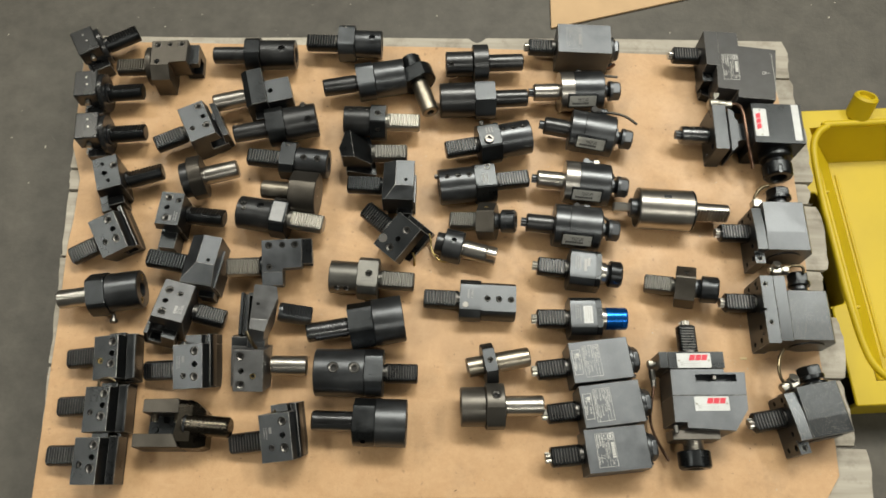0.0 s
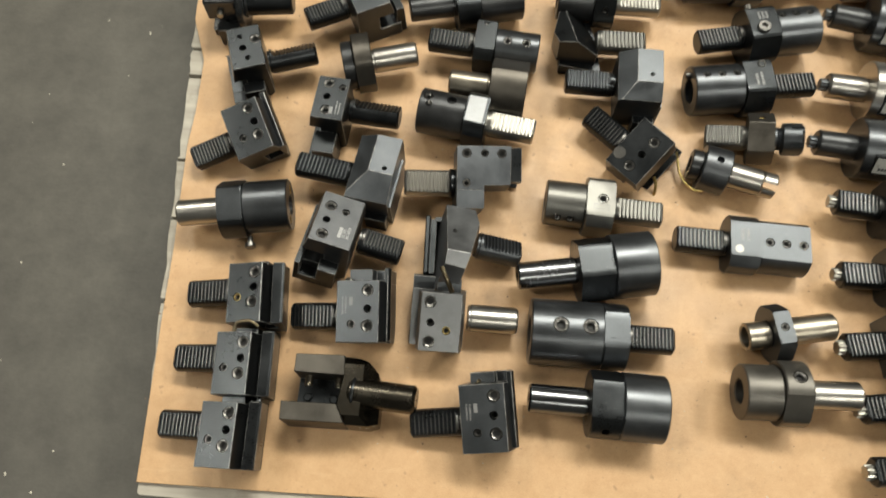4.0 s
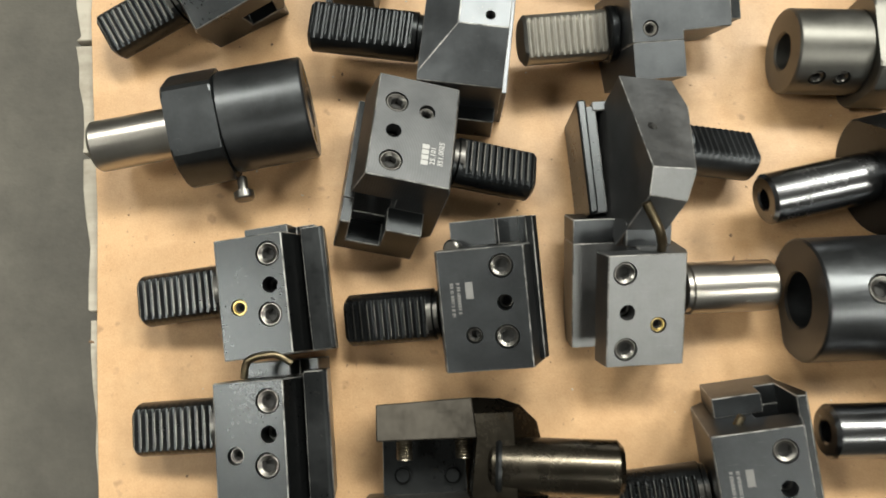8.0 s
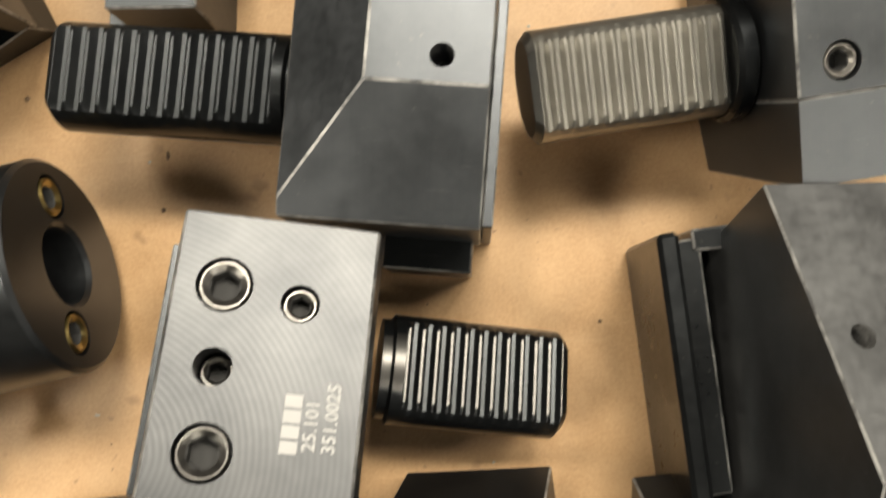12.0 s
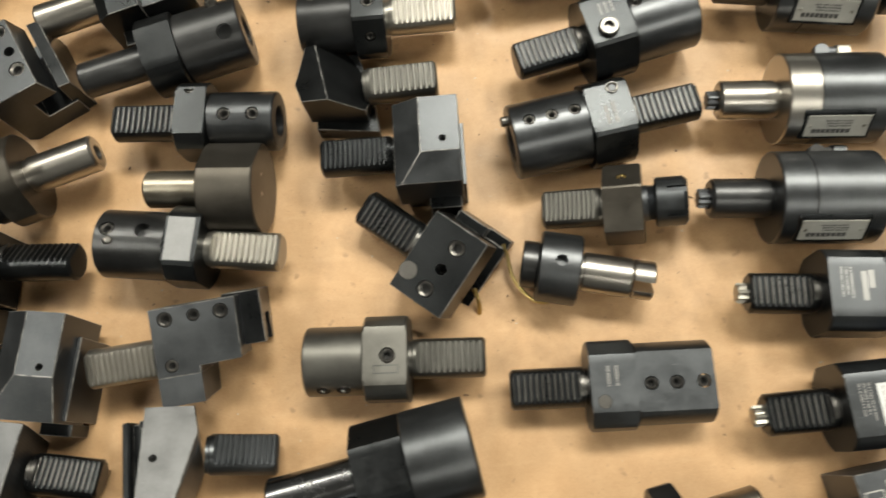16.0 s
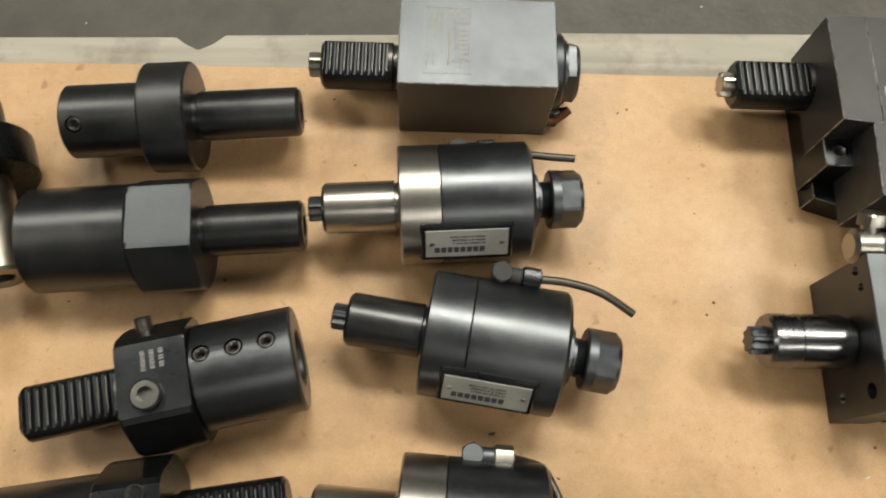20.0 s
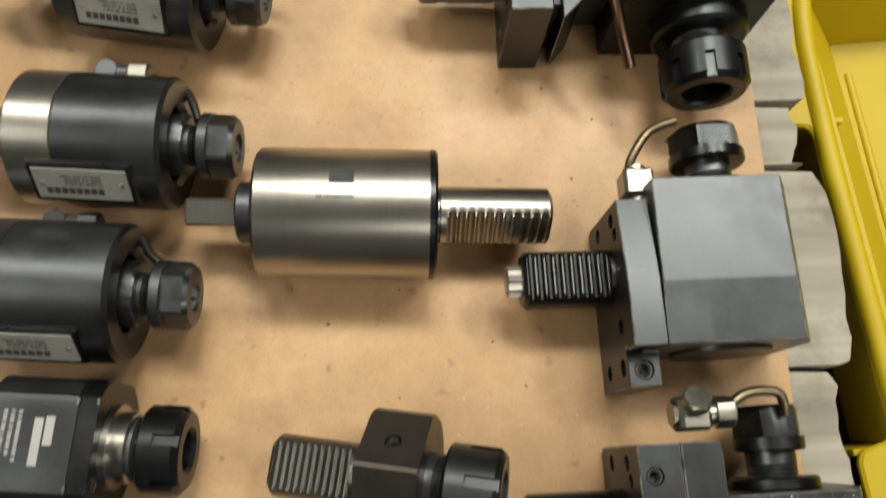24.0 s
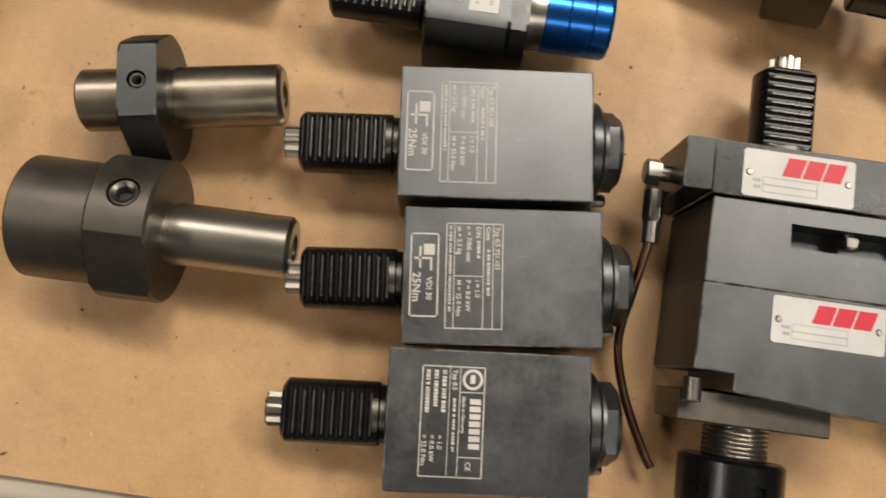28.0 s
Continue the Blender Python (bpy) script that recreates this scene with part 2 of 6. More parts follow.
def board_material():
    """Brown hardboard: flecked, with broad stains, oily patches and a soft sheen."""
    m, nt, b = nodes_of("brown_hardboard")
    tc = nt.nodes.new("ShaderNodeTexCoord")
    co = tc.outputs["Object"]
    c = ramp(nt, noise_node(nt, co, 5.0, 5, 0.6), [(0.30, (0.44, 0.260, 0.119)), (0.50, (0.52, 0.318, 0.158)), (0.70, (0.57, 0.358, 0.187))])
    c = mix(nt, 0.30, c, ramp(nt, noise_node(nt, co, 130.0, 5, 0.7), [(0.32, (0.36, 0.20, 0.085)), (0.68, (0.59, 0.375, 0.205))]))
    c = mix(nt, 0.22, c, ramp(nt, noise_node(nt, co, 900.0, 2, 0.7), [(0.35, (0.26, 0.14, 0.06)), (0.65, (0.59, 0.39, 0.23))]))
    grime = ramp(nt, noise_node(nt, co, 11.0, 6, 0.72), [(0.54, (0, 0, 0)), (0.74, (1, 1, 1))])
    c = mix(nt, math_node(nt, "MULTIPLY", grime, 0.55), c, (0.27, 0.165, 0.085))
    scuff = ramp(nt, noise_node(nt, co, 34.0, 6, 0.75), [(0.40, (0, 0, 0)), (0.62, (1, 1, 1))])
    c = mix(nt, math_node(nt, "MULTIPLY", scuff, 0.30), c, (0.60, 0.40, 0.225))
    oil = ramp(nt, noise_node(nt, co, 3.4, 4, 0.6), [(0.55, (0, 0, 0)), (0.68, (1, 1, 1))])
    c = mix(nt, math_node(nt, "MULTIPLY", oil, 0.26), c, (0.30, 0.18, 0.088))
    spots = ramp(nt, noise_node(nt, co, 75.0, 2, 0.5), [(0.68, (0, 0, 0)), (0.75, (1, 1, 1))])
    c = mix(nt, math_node(nt, "MULTIPLY", spots, 0.5), c, (0.20, 0.11, 0.055))
    fleck = ramp(nt, noise_node(nt, co, 330.0, 2, 0.5), [(0.68, (0, 0, 0)), (0.74, (1, 1, 1))])
    where = ramp(nt, noise_node(nt, co, 17.0, 3, 0.6), [(0.42, (0, 0, 0)), (0.62, (1, 1, 1))])
    c = mix(nt, math_node(nt, "MULTIPLY", math_node(nt, "MULTIPLY", fleck, where), 0.7), c, (0.15, 0.085, 0.045))
    rub = nt.nodes.new("ShaderNodeMapping")
    rub.inputs["Scale"].default_value = (14, 110, 14)
    rub.inputs["Rotation"].default_value = (0, 0, 0.5)
    nt.links.new(co, rub.inputs["Vector"])
    streak = ramp(nt, noise_node(nt, rub.outputs[0], 1.0, 4, 0.65), [(0.60, (0, 0, 0)), (0.74, (1, 1, 1))])
    c = mix(nt, math_node(nt, "MULTIPLY", streak, 0.22), c, (0.66, 0.46, 0.28))
    nt.links.new(c, b.inputs["Base Color"])
    r = ramp(nt, noise_node(nt, co, 9.0, 4), [(0.35, (0.42, 0.42, 0.42)), (0.70, (0.62, 0.62, 0.62))])
    nt.links.new(r, b.inputs["Roughness"])
    bump(nt, b, mix(nt, 0.5, noise_node(nt, co, 350.0, 3), noise_node(nt, co, 14.0, 2)), 0.25, 0.0006)
    return m


def concrete_material():
    m, nt, b = nodes_of("worn_concrete")
    tc = nt.nodes.new("ShaderNodeTexCoord")
    co = tc.outputs["Object"]
    c = ramp(nt, noise_node(nt, co, 1.6, 6, 0.65), [(0.30, (0.038, 0.034, 0.027)), (0.50, (0.063, 0.058, 0.048)), (0.72, (0.108, 0.100, 0.084))])
    c = mix(nt, 0.35, c, ramp(nt, noise_node(nt, co, 24.0, 6, 0.7), [(0.3, (0.034, 0.031, 0.026)), (0.7, (0.125, 0.116, 0.098))]))
    stain = ramp(nt, noise_node(nt, co, 4.5, 5, 0.75), [(0.58, (0, 0, 0)), (0.70, (1, 1, 1))])
    c = mix(nt, math_node(nt, "MULTIPLY", stain, 0.6), c, (0.045, 0.041, 0.034))
    pale = ramp(nt, noise_node(nt, co, 7.5, 3, 0.5), [(0.70, (0, 0, 0)), (0.73, (1, 1, 1))])
    c = mix(nt, math_node(nt, "MULTIPLY", pale, 0.4), c, (0.20, 0.19, 0.165))
    nt.links.new(c, b.inputs["Base Color"])
    b.inputs["Roughness"].default_value = 0.55
    bump(nt, b, noise_node(nt, co, 120.0, 5), 0.3, 0.002)
    return m


def wood_material(name, a, z):
    m, nt, b = nodes_of(name)
    tc = nt.nodes.new("ShaderNodeTexCoord")
    info = nt.nodes.new("ShaderNodeObjectInfo")
    mp = nt.nodes.new("ShaderNodeMapping")
    mp.inputs["Scale"].default_value = (2.2, 38, 38)
    nt.links.new(tc.outputs["Object"], mp.inputs["Vector"])
    n = nt.nodes.new("ShaderNodeTexNoise")
    n.noise_dimensions = "4D"
    n.inputs["Scale"].default_value, n.inputs["Detail"].default_value, n.inputs["Distortion"].default_value = 1.6, 6, 0.6
    nt.links.new(mp.outputs[0], n.inputs["Vector"])
    nt.links.new(math_node(nt, "MULTIPLY", info.outputs["Random"], 20.0), n.inputs["W"])
    c = ramp(nt, n.outputs["Fac"], [(0.30, a), (0.70, z)])
    d = ramp(nt, noise_node(nt, tc.outputs["Object"], 18.0, 5, 0.7), [(0.5, (1, 1, 1)), (0.75, (0.45, 0.42, 0.38))])
    nt.links.new(mix(nt, 0.8, c, d, "MULTIPLY"), b.inputs["Base Color"])
    b.inputs["Roughness"].default_value = 0.75
    bump(nt, b, n.outputs["Fac"], 0.5, 0.0015)
    return m


BOARD = board_material()
CONCRETE = concrete_material()
PALLET = wood_material("weathered_pallet_wood", (0.26, 0.235, 0.195), (0.47, 0.44, 0.38))
CARD = plain_material("brown_cardboard", (0.50, 0.34, 0.19), 0.7, 0.08, 12.0)
WALL = plain_material("grey_hall_wall", (0.12, 0.12, 0.116), 0.8, 0.06, 2.0)


# ---- building helpers: millimetres in, metres out ----
def finish(name, bm, material, smooth=19):
    bmesh.ops.recalc_face_normals(bm, faces=bm.faces)
    for v in bm.verts:
        v.co *= 0.001
    me = bpy.data.meshes.new(name)
    bm.to_mesh(me)
    bm.free()
    me.materials.append(material)
    if material in (BLACK, DARK, SATIN, PALE, MILLED, TURNED, TURNED_BLACK, COAT, GLOSS):
        me.materials.append(RUBBED)
        for p in me.polygons:
            p.material_index = 0
            if len(p.vertices) == 4:
                e = [(me.vertices[p.vertices[i]].co - me.vertices[p.vertices[i - 1]].co).length for i in range(4)]
                if max(e) > 0.004 and 2 * p.area / sum(e) < 0.0009 and max(abs(v) for v in p.normal) < 0.985:
                    p.material_index = 1
    me.shade_smooth()
    me.set_sharp_from_angle(angle=radians(smooth))
    return me


def part(name, bm, material, parent, label="", at=(0, 0, 0), turn=(0, 0, 0), smooth=19):
    """Links a bmesh, or a mesh that is ready, as one mesh object under a thing or a part."""
    me = bm if isinstance(bm, bpy.types.Mesh) else finish(name, bm, material, smooth)
    ob = new(name, me)
    ob.parent = parent
    ob.matrix_local = pose(at[0] * 0.001, at[1] * 0.001, at[2] * 0.001, *turn)
    return tagged(ob, label=label)


def thing(name, label, category, place, z=0.0, group="", tilt=(0, 0), rise=None, axis=34):
    """An Empty at the thing's base; place: x, y and the way its shank points, in degrees.
    A leaning thing turns about its shank's root, which lies at the height rise."""
    ob = new(name)
    ob.empty_display_size = 0.03
    ob.matrix_world = pose(place[0], place[1], z * 0.001, tilt[0], tilt[1], place[2])
    if rise is not None:
        ob.matrix_world = pose(place[0], place[1], rise * 0.001, tilt[0], tilt[1], place[2]) @ Matrix.Translation((0, 0, -axis * 0.001))
    return tagged(ob, label=label, category=category, group=group)


def lathe(prof, seg=48, planes=()):
    """Turned about X from (x, radius[, planes]); a plane (angle from up, distance) cuts a flat."""
    bm = bmesh.new()
    rings = []
    for row in prof:
        x, r = row[0], row[1]
        cuts = tuple(planes) + (tuple(row[2]) if len(row) > 2 else ())
        ring = []
        for i in range(seg):
            a = 2 * math.pi * i / seg
            y, z = r * math.sin(a), r * math.cos(a)
            for ang, d in cuts:
                ny, nz = math.sin(radians(ang)), math.cos(radians(ang))
                over = y * ny + z * nz - d
                if over > 0:
                    y, z = y - over * ny, z - over * nz
            ring.append(bm.verts.new((x, y, z)))
        rings.append(ring)
    for p, q in zip(rings, rings[1:]):
        for i in range(seg):
            bm.faces.new((p[i], p[(i + 1) % seg], q[(i + 1) % seg], q[i]))
    bm.faces.new(rings[0])
    bm.faces.new(list(reversed(rings[-1])))
    return bm


def drum(x0, x1, r, ch=1.0, planes=(), bore=0, deep=20, seg=56):
    """A chamfered cylinder from x0 down to x1, with a bore in its far end."""
    prof = [(x0, r - ch), (x0 - ch, r), (x1 + ch, r), (x1, r - ch)]
    if bore:
        prof += [(x1, bore + 1.2), (x1 + 1.2, bore), (x1 + deep, bore)]
    return lathe(prof, seg, planes)


def bevel(bm, w, seg=1, ang=28):
    bmesh.ops.recalc_face_normals(bm, faces=bm.faces)
    es = [e for e in bm.edges if len(e.link_faces) == 2 and e.calc_face_angle(0) > radians(ang)]
    bmesh.ops.bevel(bm, geom=es, offset=w * 0.65 if w <= 1 else w, segments=seg, affect="EDGES", clamp_overlap=True)
    return bm


def prism(poly, axis, a, b, w=0.6):
    """A polygon pushed along an axis: (y, z) along x, (x, z) along y, (x, y) along z."""
    bm = bmesh.new()

    def at(u, v, s):
        return {"x": (s, u, v), "y": (u, s, v), "z": (u, v, s)}[axis]
    p = [bm.verts.new(at(u, v, a)) for u, v in poly]
    q = [bm.verts.new(at(u, v, b)) for u, v in poly]
    bm.faces.new(p), bm.faces.new(list(reversed(q)))
    for i in range(len(poly)):
        j = (i + 1) % len(poly)
        bm.faces.new((p[i], q[i], q[j], p[j]))
    return bevel(bm, w) if w else bm


def box(x0, x1, y0, y1, z0, z1, w=0.6):
    return prism([(x0, y0), (x1, y0), (x1, y1), (x0, y1)], "z", z0, z1, w)


def chop(bm, co, no):
    """Cuts away what lies beyond a plane, and closes the cut."""
    r = bmesh.ops.bisect_plane(bm, geom=bm.verts[:] + bm.edges[:] + bm.faces[:], plane_co=co, plane_no=no, clear_outer=True)
    es = [g for g in r["geom_cut"] if isinstance(g, bmesh.types.BMEdge)]
    if es:
        bmesh.ops.contextual_create(bm, geom=es)
    return bm


def rest(ob, bm):
    """Trims a leaning solid where it meets the board."""
    inv = ob.matrix_world.inverted()
    co = inv @ Vector((ob.matrix_world.translation.x, ob.matrix_world.translation.y, 0.0002))
    return chop(bm, co * 1000, inv.to_3x3() @ Vector((0, 0, -1)))


def merge(*bms):
    me = bpy.data.meshes.new("merge")
    out = bms[0]
    for b in bms[1:]:
        b.to_mesh(me)
        b.free()
        out.from_mesh(me)
    bpy.data.meshes.remove(me)
    return out


def pin(at, way, r, deep, seg=20):
    """A cutter: a cylinder that starts 1 mm above the surface and goes down against way."""
    bm = bmesh.new()
    bmesh.ops.create_cone(bm, cap_ends=True, segments=seg, radius1=r, radius2=r, depth=deep + 1)
    n = Vector(way).normalized()
    m = Matrix.Translation(Vector(at) + n * (1 - (deep + 1) / 2)) @ n.to_track_quat("Z", "Y").to_matrix().to_4x4()
    bmesh.ops.transform(bm, matrix=m, verts=bm.verts)
    return bm


def carve(bm, cutters):
    """The solid with the cutters taken out of it."""
    if not cutters:
        return bm
    obs = []
    for b in (bm, merge(*cutters)):
        bmesh.ops.recalc_face_normals(b, faces=b.faces)
        me = bpy.data.meshes.new("carve")
        b.to_mesh(me)
        b.free()
        obs.append(new("carve", me))
    mod = obs[0].modifiers.new("cut", "BOOLEAN")
    mod.operation, mod.solver, mod.object = "DIFFERENCE", "EXACT", obs[1]
    dg = bpy.context.evaluated_depsgraph_get()
    me = bpy.data.meshes.new_from_object(obs[0].evaluated_get(dg))
    out = bmesh.new()
    out.from_mesh(me)
    bpy.data.meshes.remove(me)
    for o in obs:
        d = o.data
        bpy.data.objects.remove(o)
        bpy.data.meshes.remove(d)
    return out


def lay(way):
    """Euler degrees that turn up into way."""
    return [math.degrees(v) for v in Vector(way).to_track_quat("Z", "Y").to_euler()]


SCREWS = {}


def screw_mesh(r, material, socket=True):
    """A cup-ended socket screw, top at z = 0: rim, hexagon well, body below."""
    key = (r, material.name, socket)
    if key not in SCREWS:
        bm = bmesh.new()
        n = 24

        def ring(rad, z, six=False):
            out = []
            for i in range(n):
                a = 2 * math.pi * i / n
                k = rad / math.cos((a + math.pi / 6) % (math.pi / 3) - math.pi / 6) if six else rad
                out.append(bm.verts.new((k * math.cos(a), k * math.sin(a), z)))
            return out
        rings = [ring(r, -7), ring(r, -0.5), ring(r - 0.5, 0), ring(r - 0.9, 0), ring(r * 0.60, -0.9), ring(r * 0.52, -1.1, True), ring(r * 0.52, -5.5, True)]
        if not socket:
            rings = rings[:3]
        for p, q in zip(rings, rings[1:]):
            for i in range(n):
                bm.faces.new((p[i], p[(i + 1) % n], q[(i + 1) % n], q[i]))
        bm.faces.new(rings[0]), bm.faces.new(rings[-1])
        me = finish("screw", bm, material)
        # the shade deep in the hexagon well is painted on as black faces
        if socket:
            me.materials.append(BLACK_AND_SHADE)
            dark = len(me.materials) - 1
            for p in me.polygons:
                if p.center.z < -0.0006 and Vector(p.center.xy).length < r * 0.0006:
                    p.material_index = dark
        SCREWS[key] = me
    return SCREWS[key]


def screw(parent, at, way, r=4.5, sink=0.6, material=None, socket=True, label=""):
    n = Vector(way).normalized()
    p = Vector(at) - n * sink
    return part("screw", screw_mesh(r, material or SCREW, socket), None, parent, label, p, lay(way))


def toothed_shank(length=55, r=15, teeth=11, flat=0.72, deep=1.9, first=6):
    """A round shank with a rack of teeth cut along its upper side, a neck at the body and a bevelled end."""
    prof = [(0, r - 1.4, 99), (2.4, r - 1.4, 99), (3.2, r, 99), (first, r, 99), (first + 0.6, r, flat * r)]
    span = length - 2.0 - first - 0.6
    p = span / teeth
    for i in range(teeth):
        x = first + 0.6 + i * p
        prof += [(x + 0.13 * p, r, flat * r), (x + 0.40 * p, r, flat * r - deep), (x + 0.66 * p, r, flat * r - deep), (x + 0.97 * p, r, flat * r)]
    prof += [(length - 1.9, r, flat * r), (length, r - 2.2, flat * r - 1.6)]
    return lathe([(x, rr, ((0, d),)) for x, rr, d in prof], 36)


def plain_shank(length=58, r=15, hollow=6):
    prof = [(0, r - 1.2), (2.5, r - 1.2), (3.2, r), (length - 2, r), (length, r - 2)]
    if hollow:
        prof += [(length, hollow + 1), (length - 1, hollow), (length - 12, hollow)]
    return lathe(prof, 48)


def spline_tip(x0, length, r, teeth=8):
    bm = bmesh.new()
    n = teeth * 4
    rings = []
    for x, k in ((x0, 1), (x0 + length - 0.8, 1), (x0 + length, 0.9)):
        ring = []
        for i in range(n):
            a = 2 * math.pi * i / n
            rr = (r if i % 4 in (0, 1) else r * 0.76) * k
            ring.append(bm.verts.new((x, rr * math.sin(a), rr * math.cos(a))))
        rings.append(ring)
    for p, q in zip(rings, rings[1:]):
        for i in range(n):
            bm.faces.new((p[i], p[(i + 1) % n], q[(i + 1) % n], q[i]))
    bm.faces.new(rings[0]), bm.faces.new(list(reversed(rings[-1])))
    return bm


HEX = lambda d, a0=0: tuple((a0 + 60 * i, d) for i in range(6))


def hex_nut(x0, x1, r, bore=8, a0=0):
    """A collet nut: a round collar, then a hexagon with a bored face."""
    h = r * 0.88
    xm = x0 + (x1 - x0) * 0.30
    s = 1 if x1 > x0 else -1
    prof = [(x0, r - 1), (x0 + s, r), (xm, r), (xm + s * 0.4, r, HEX(h, a0)), (x1 - s * 2.5, r, HEX(h, a0)), (x1, r * 0.84, HEX(h, a0)),
            (x1, bore + 1), (x1 - s * 1.5, bore), (x1 - s * 11, bore)]
    return lathe(prof, 48)


def slotted_nut(x0, x1, r, bore=9, slots=6):
    """A round collet nut with notches milled round its rim."""
    s = 1 if x1 > x0 else -1
    bm = lathe([(x0, r - 1.5), (x0 + 1.5 * s, r), (x1 - 3 * s, r), (x1, r - 3), (x1, bore + 1.5), (x1 - 2 * s, bore), (x1 - 12 * s, bore)], 48)
    cut = []
    for i in range(slots):
        a = radians(360 / slots * i + 12)
        b = box(min(x0 + (x1 - x0) * 0.38, x1 + s), max(x0 + (x1 - x0) * 0.38, x1 + s), -2.6, 2.6, r - 2.4, r + 3, 0)
        bmesh.ops.rotate(b, verts=b.verts, matrix=Matrix.Rotation(a, 3, "X"))
        cut.append(b)
    return carve(bm, cut)


def pipe(name, pts, r, material, parent, label="", seg=20):
    """A bent tube through the points, rounded between them."""
    P = [Vector(p) for p in pts]
    path = []
    for i in range(len(P) - 1):
        p0, p1, p2, p3 = P[max(i - 1, 0)], P[i], P[i + 1], P[min(i + 2, len(P) - 1)]
        for k in range(8):
            t = k / 8
            path.append(0.5 * (2 * p1 + (p2 - p0) * t + (2 * p0 - 5 * p1 + 4 * p2 - p3) * t * t + (3 * p1 - p0 - 3 * p2 + p3) * t ** 3))
    path.append(P[-1])
    bm = bmesh.new()
    rings = []
    side = Vector((0.13, 0.31, 0.94))
    for i, p in enumerate(path):
        d = (path[min(i + 1, len(path) - 1)] - path[max(i - 1, 0)]).normalized()
        u = (side - d * side.dot(d)).normalized()
        side = u
        v = d.cross(u)
        rings.append([bm.verts.new(p + (u * math.cos(a) + v * math.sin(a)) * r) for a in [2 * math.pi * k / seg for k in range(seg)]])
    for p, q in zip(rings, rings[1:]):
        for i in range(seg):
            bm.faces.new((p[i], p[(i + 1) % seg], q[(i + 1) % seg], q[i]))
    bm.faces.new(rings[0]), bm.faces.new(list(reversed(rings[-1])))
    return part(name, bm, material, parent, label)


def strips(rows, z, thick=0.12):
    """Thin raised marks on a level face: (x0, x1, y0, y1)."""
    bm = bmesh.new()
    for x0, x1, y0, y1 in rows:
        v = [bm.verts.new((x, y, zz)) for zz in (z, z + thick) for x, y in ((x0, y0), (x1, y0), (x1, y1), (x0, y1))]
        for f in ((4, 5, 6, 7), (0, 1, 5, 4), (1, 2, 6, 5), (2, 3, 7, 6), (3, 0, 4, 7)):
            bm.faces.new([v[k] for k in f])
    return bm


def outline(x0, x1, y0, y1, w=0.4):
    return [(x0, x1, y0, y0 + w), (x0, x1, y1 - w, y1), (x0, x0 + w, y0, y1), (x1 - w, x1, y0, y1)]


def ring_mark(x, y, r, w, z):
    """A flat ring of radius r and width w, lying on a face at height z."""
    bm = bmesh.new()
    a = [bm.verts.new((x + q * math.cos(k * 0.2618), y + q * math.sin(k * 0.2618), z + 0.1)) for q in (r, r - w) for k in range(24)]
    for k in range(24):
        bm.faces.new((a[k], a[(k + 1) % 24], a[24 + (k + 1) % 24], a[24 + k]))
    return bm


def lettering(text, size, at, turn=0, thick=0.06):
    """Raised letters on a level face, in millimetres."""
    cu = bpy.data.curves.new("lettering", "FONT")
    cu.body, cu.size, cu.extrude = text, size, thick
    cu.resolution_u, cu.offset = 2, size * 0.02
    ob = bpy.data.objects.new("lettering", cu)
    scene.collection.objects.link(ob)
    me = bpy.data.meshes.new_from_object(ob.evaluated_get(bpy.context.evaluated_depsgraph_get()))
    bpy.data.objects.remove(ob)
    bpy.data.curves.remove(cu)
    bm = bmesh.new()
    bm.from_mesh(me)
    bpy.data.meshes.remove(me)
    bmesh.ops.transform(bm, matrix=Matrix.Translation(at) @ Matrix.Rotation(radians(turn), 4, "Z"), verts=bm.verts)
    return bm


def print_lines(x0, x1, y0, y1, lines, seed, along="y", size=0.5):
    """Rows of short dashes that stand for small print."""
    rnd = random.Random(seed)
    rows = []
    for i in range(lines):
        u = x0 + (x1 - x0) * (i + 0.5) / lines if along == "y" else y0 + (y1 - y0) * (i + 0.5) / lines
        h = (x1 - x0 if along == "y" else y1 - y0) / lines * size / 2
        lo, hi = (y0, y1) if along == "y" else (x0, x1)
        s = lo
        end = lo + (hi - lo) * rnd.uniform(0.7, 1.0)
        while s < end - 0.4:
            e = min(s + rnd.uniform(0.5, 1.5), end)
            rows.append((u - h, u + h, s, e) if along == "y" else (s, e, u - h, u + h))
            s = e + rnd.choice((0.35, 0.35, 0.35, 1.0))
    return rows


# ---- the setting ----
def flat_piece(name, bm, material, label="", category="", kind="", at=(0, 0, 0), turn=(0, 0, 0)):
    ob = new(name, finish(name, bm, material))
    ob.matrix_world = pose(*at, *turn)
    return tagged(ob, label=label, category=category, kind=kind)


flat_piece("floor", box(-7000, 7000, -6000, 6000, -200, -150, 0), CONCRETE, kind="structure")
for name, b in (("wall_east", (7000, 7200, -6200, 6200)), ("wall_west", (-7200, -7000, -6200, 6200)), ("wall_north", (-7000, 7000, 6000, 6200)), ("wall_south", (-7000, 7000, -6200, -6000))):
    flat_piece(name, box(*b, -200, 5600, 0), WALL, kind="structure")
flat_piece("ceiling", box(-7200, 7200, -6200, 6200, 5600, 5800, 0), WALL, kind="structure")

# hardboard sheet with slightly uneven sides
edge = [(-585, -386), (-430, -384), (-300, -381), (60, -374), (330, -371), (582, -369), (607, -334), (609, -290), (608, -145), (610, -20), (613, 60), (616, 112), (617, 173), (614, 300), (610, 414), (330, 419), (0, 423), (-330, 421), (-655, 419), (-638, 200), (-614, 137), (-610, 62), (-611, 14), (-607, -40), (-600, -122), (-596, -207)]
board = flat_piece("hardboard_sheet", prism(edge, "z", -5, 0, 0.5), BOARD, "brown hardboard sheet lying flat on a wooden pallet", "board")

